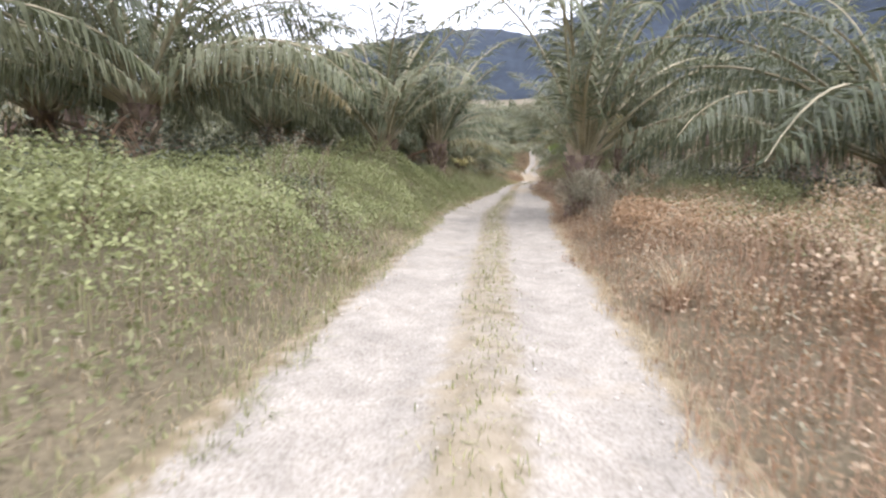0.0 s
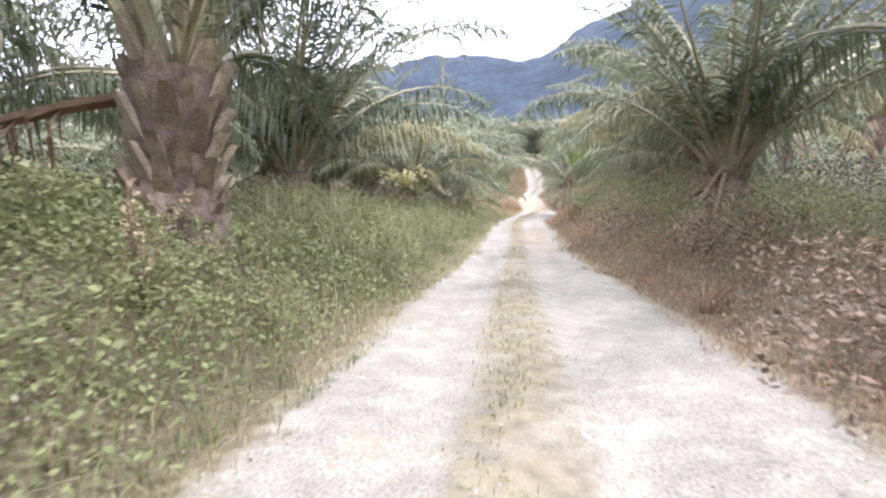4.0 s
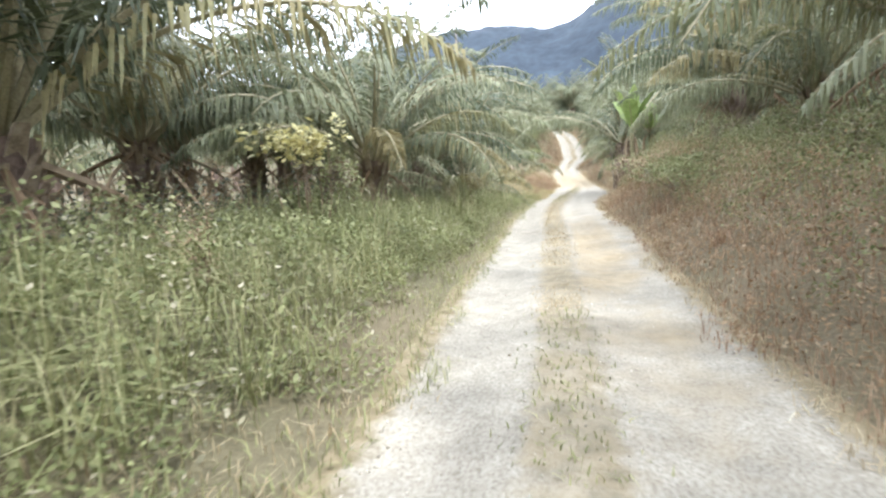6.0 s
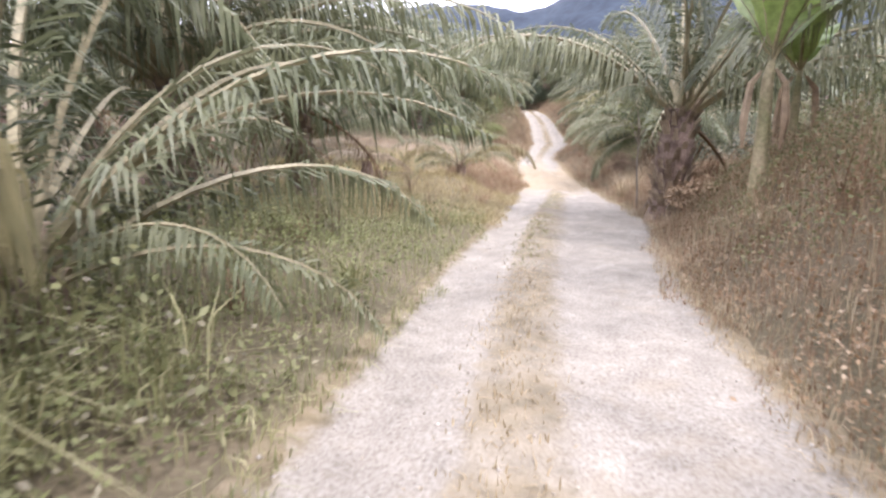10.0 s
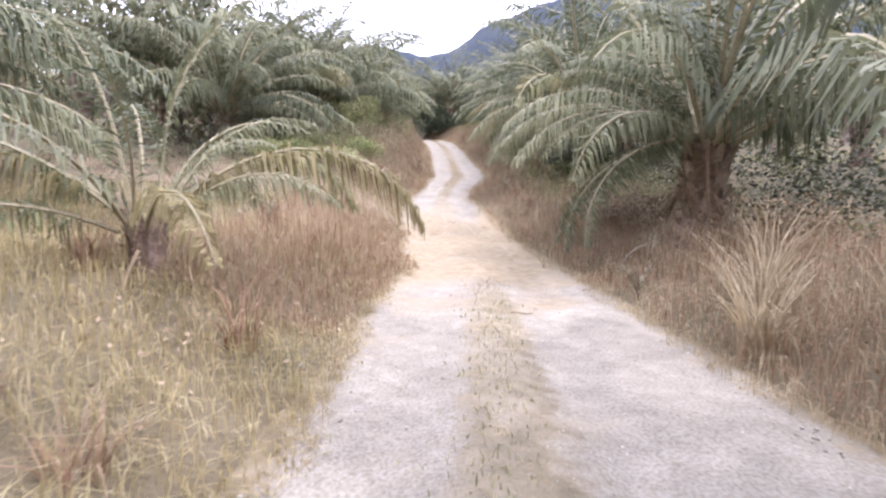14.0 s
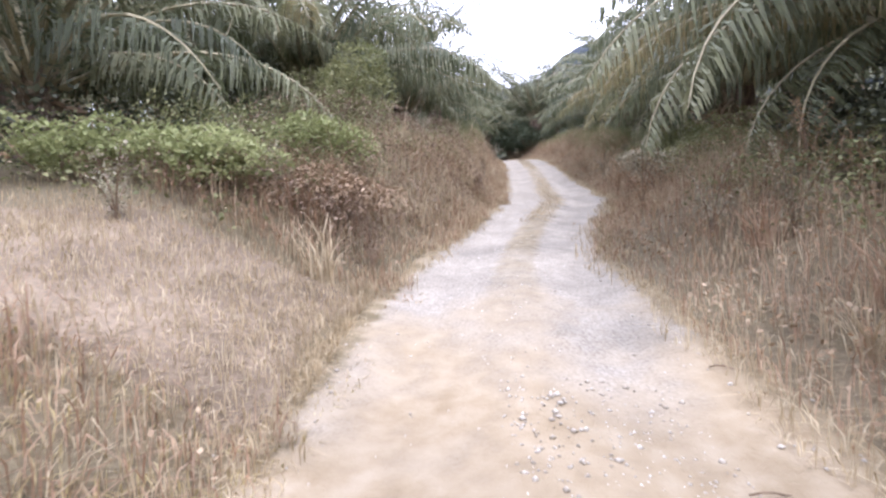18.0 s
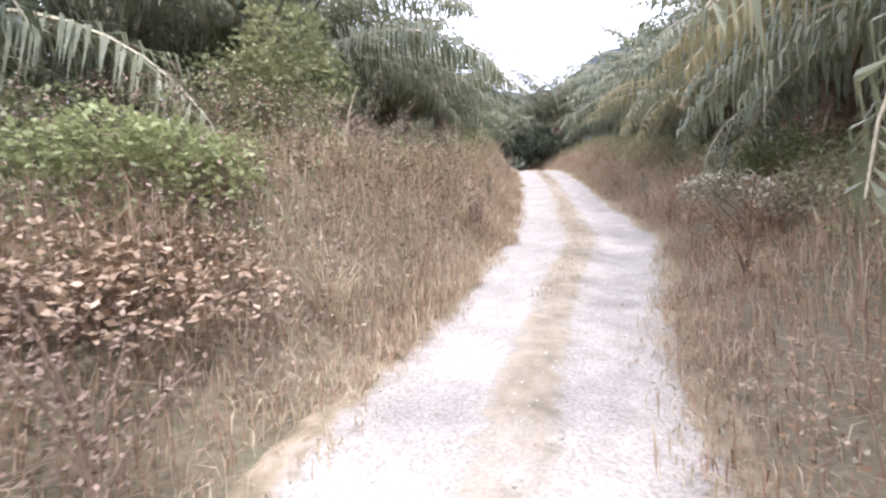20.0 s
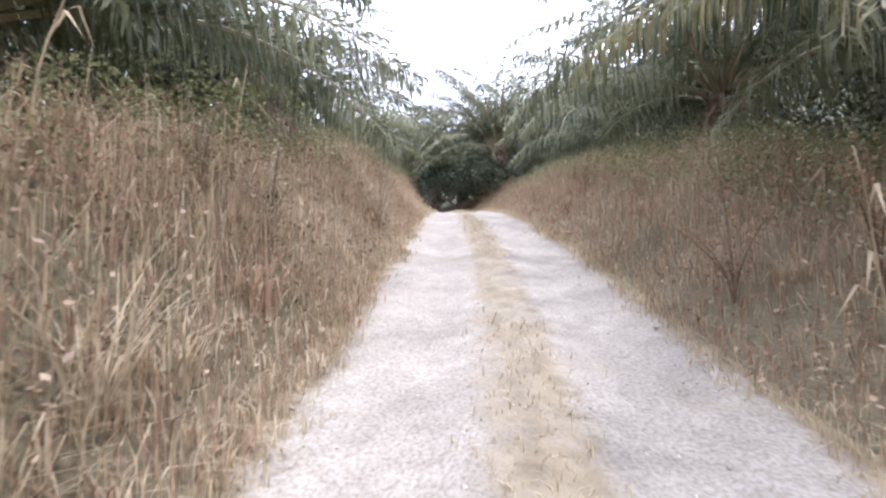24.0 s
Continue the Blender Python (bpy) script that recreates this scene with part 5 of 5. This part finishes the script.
# ---- single tussocks and bushes along the verges ----
def tussock(x, y, size, n, mat, seed, label):
    """A grass clump: long blades that rise from one foot and arch over."""
    r = np.random.default_rng(seed + 3000)
    t = thing("grass_tussock", label, "grass clump", pose(x, y, float(ground_z(x, y)), 0, 0, r.uniform(0, 360)), "grass tussocks")
    v, f = [], []
    for k in range(n):
        if k in (n // 3, 2 * n // 3):
            under(new("blade_tuft", mesh_of("blade_tuft", v, f, mat)), t)
            v, f = [], []
        a, ln, ben = r.uniform(0, 6.28), size * r.uniform(0.5, 1.2), r.uniform(0.3, 1.4)
        d, s = np.array([math.cos(a), math.sin(a), 0]), np.array([-math.sin(a), math.cos(a), 0])
        foot = d * r.uniform(0, 0.12) + s * r.uniform(-0.1, 0.1)
        w, b = r.uniform(0.006, 0.012), len(v)
        for i, q in enumerate(np.linspace(0, 1, 5)):
            th = 0.12 + ben * q ** 1.5
            p = foot + d * ln * q * math.sin(th) + np.array([0, 0, ln * q * math.cos(th) - 0.04])
            v += [p - s * w * (1.05 - q), p + s * w * (1.05 - q)]
        f += [(b + 2 * i, b + 2 * i + 1, b + 2 * i + 3, b + 2 * i + 2) for i in range(4)]
    under(new("blade_tuft", mesh_of("blade_tuft", v, f, mat)), t)


spots = np.random.default_rng(42)
tussock(7.35, 66.2, 1.6, 110, M_DRY, 1, "large pale arching grass tussock")
tussock(8.0, 67.0, 1.5, 100, M_DRY, 2, "large pale arching grass tussock")
for k in range(150):
    y = spots.uniform(3, 111)
    sd = -1 if k % 2 else 1
    x = float(road_x(y)) + sd * (float(half(y)) + spots.uniform(0.5, 3.2))
    if sd < 0 and bool(on_trail(np.array([x]), np.array([y]))[0]):
        continue
    green = sd < 0 and y < 55 and k % 3
    tussock(x, y, spots.uniform(0.45, 0.95), 48, M_GREEN if green else M_DRY if k % 4 < 2 else M_RED, 10 + k,
            "arching tussock of rank green grass" if green else "arching tussock of dry brown grass")
for k in range(46):
    y = spots.uniform(4, 109)
    sd = -1 if k % 2 else 1
    x = float(road_x(y)) + sd * (float(half(y)) + spots.uniform(1.6, 4.5))
    if sd < 0 and bool(on_trail(np.array([x]), np.array([y]))[0]):
        continue
    if sd < 0 and 62 < y < 74:
        continue
    kind = k % 5
    # one bush in five takes the leaf colour darkened for shade
    mat = M_LEAF if (sd < 0 and y < 60 and kind < 4) or kind == 0 else M_BROWNLEAF if kind in (1, 2) else M_PALE if kind == 3 else M_SHADE_LEAF
    look_of = {"creeper_leaves": "small leafy green bush on the verge", "withered_leaves": "small withered brown bush on the verge",
               "pale_weed_leaves": "small pale half-dry bush on the verge", "shade_dark_leaves": "small dark green bush on the verge"}[mat.name]
    mound("bush", x, y, spots.uniform(0.35, 0.8), spots.uniform(0.4, 0.9), spots.uniform(0.6, 1.2), 900, 0.06, mat, look_of, "bush", 60 + k, 6)
for k in range(40):
    y = spots.uniform(4, 107)
    sd = -1 if k % 3 else 1
    x = float(road_x(y)) + sd * (float(half(y)) + spots.uniform(1.2, 4.0))
    if not (sd < 0 and bool(on_trail(np.array([x]), np.array([y]))[0])):
        tall_weed(x, y, spots.uniform(0.8, 1.4), 100 + k, M_BROWNLEAF if k % 2 else M_PALE)

for k in range(34):
    y = spots.uniform(79, 107)
    sd = -1 if k % 3 else 1
    x = float(road_x(y)) + sd * (float(half(y)) + spots.uniform(0.5, 2.6))
    tall_weed(x, y, spots.uniform(0.7, 1.2), 200 + k, (M_TANLEAF, M_SEED, M_STALK)[k % 3])


def dry_cane(x, y, height, lean, seed):
    """A single tall dry stalk with a few hanging leaf blades."""
    r = np.random.default_rng(seed + 700)
    c = thing("dry_cane", "tall bleached dry stalk standing in the grass", "cane", pose(x, y, float(ground_z(x, y)), 0, 0, r.uniform(0, 360)), "dry canes")
    pts = [np.array([lean * height * q * q, 0.02 * math.sin(q * 9), height * q - 0.05]) for q in np.linspace(0, 1, 9)]
    v, f = tube(pts, np.linspace(0.009, 0.004, 9), 6)
    under(new("stalk", mesh_of("stalk", v, f, M_DRY, True)), c)
    for k in range(3, 8):
        a, ln = r.uniform(0, 6.28), r.uniform(0.25, 0.5)
        d, s = np.array([math.cos(a), math.sin(a), 0]), np.array([-math.sin(a), math.cos(a), 0]) * 0.012
        row = [pts[k], pts[k] + d * ln * 0.5 + (0, 0, 0.1), pts[k] + d * ln + (0, 0, -0.12)]
        v = [row[0], row[1] + s, row[2], row[1] - s]
        under(new("leaf", mesh_of("leaf", v, [(0, 1, 3), (3, 1, 2)], M_DRY)), c)


for k, (x, y, h, lean) in enumerate([(4.7, 89.8, 1.5, 0.2), (4.5, 90.5, 1.3, -0.15), (3.9, 83.2, 1.2, 0.2), (8.6, 85.9, 1.2, -0.2), (9.3, 90.2, 1.3, 0.15), (9.6, 93.7, 1.4, 0.1), (4.9, 93.6, 1.4, 0.2), (5.0, 96.2, 1.3, -0.1)]):
    dry_cane(x, y, h, lean, k)


def fallen_branch(x, y, length, turn, seed):
    """A bleached dead branch with two forks, lying over the weeds."""
    r = np.random.default_rng(seed)
    b = thing("fallen_branch", "bleached dead branch lying over the weeds", "branch", pose(x, y, float(ground_z(x, y)), 0, 0, turn))
    pts = [np.array([length * (q - 0.5), 0.12 * math.sin(q * 4 + seed), 0.05 + 0.3 * math.sin(math.pi * q) ** 0.8]) for q in np.linspace(0, 1, 8)]
    v, f = tube(pts, np.linspace(0.017, 0.006, 8), 6)
    under(new("limb", mesh_of("limb", v, f, M_BARK, True)), b)
    for k in (3, 4, 5):
        tip = pts[k] + np.array([r.uniform(0.1, 0.3), r.uniform(-0.4, 0.4), r.uniform(-0.2, 0.2)])
        v, f = tube([pts[k], (pts[k] + tip) / 2 + r.normal(0, 0.03, 3), tip], [0.008, 0.006, 0.003], 5)
        under(new("twig", mesh_of("twig", v, f, M_BARK)), b)


fallen_branch(8.6, 70.4, 1.3, 15, 1)
fallen_branch(7.2, 62.2, 1.4, 60, 2)
fallen_branch(9.9, 87.2, 1.8, 120, 3)
fallen_branch(8.6, 75.4, 1.5, 20, 4)
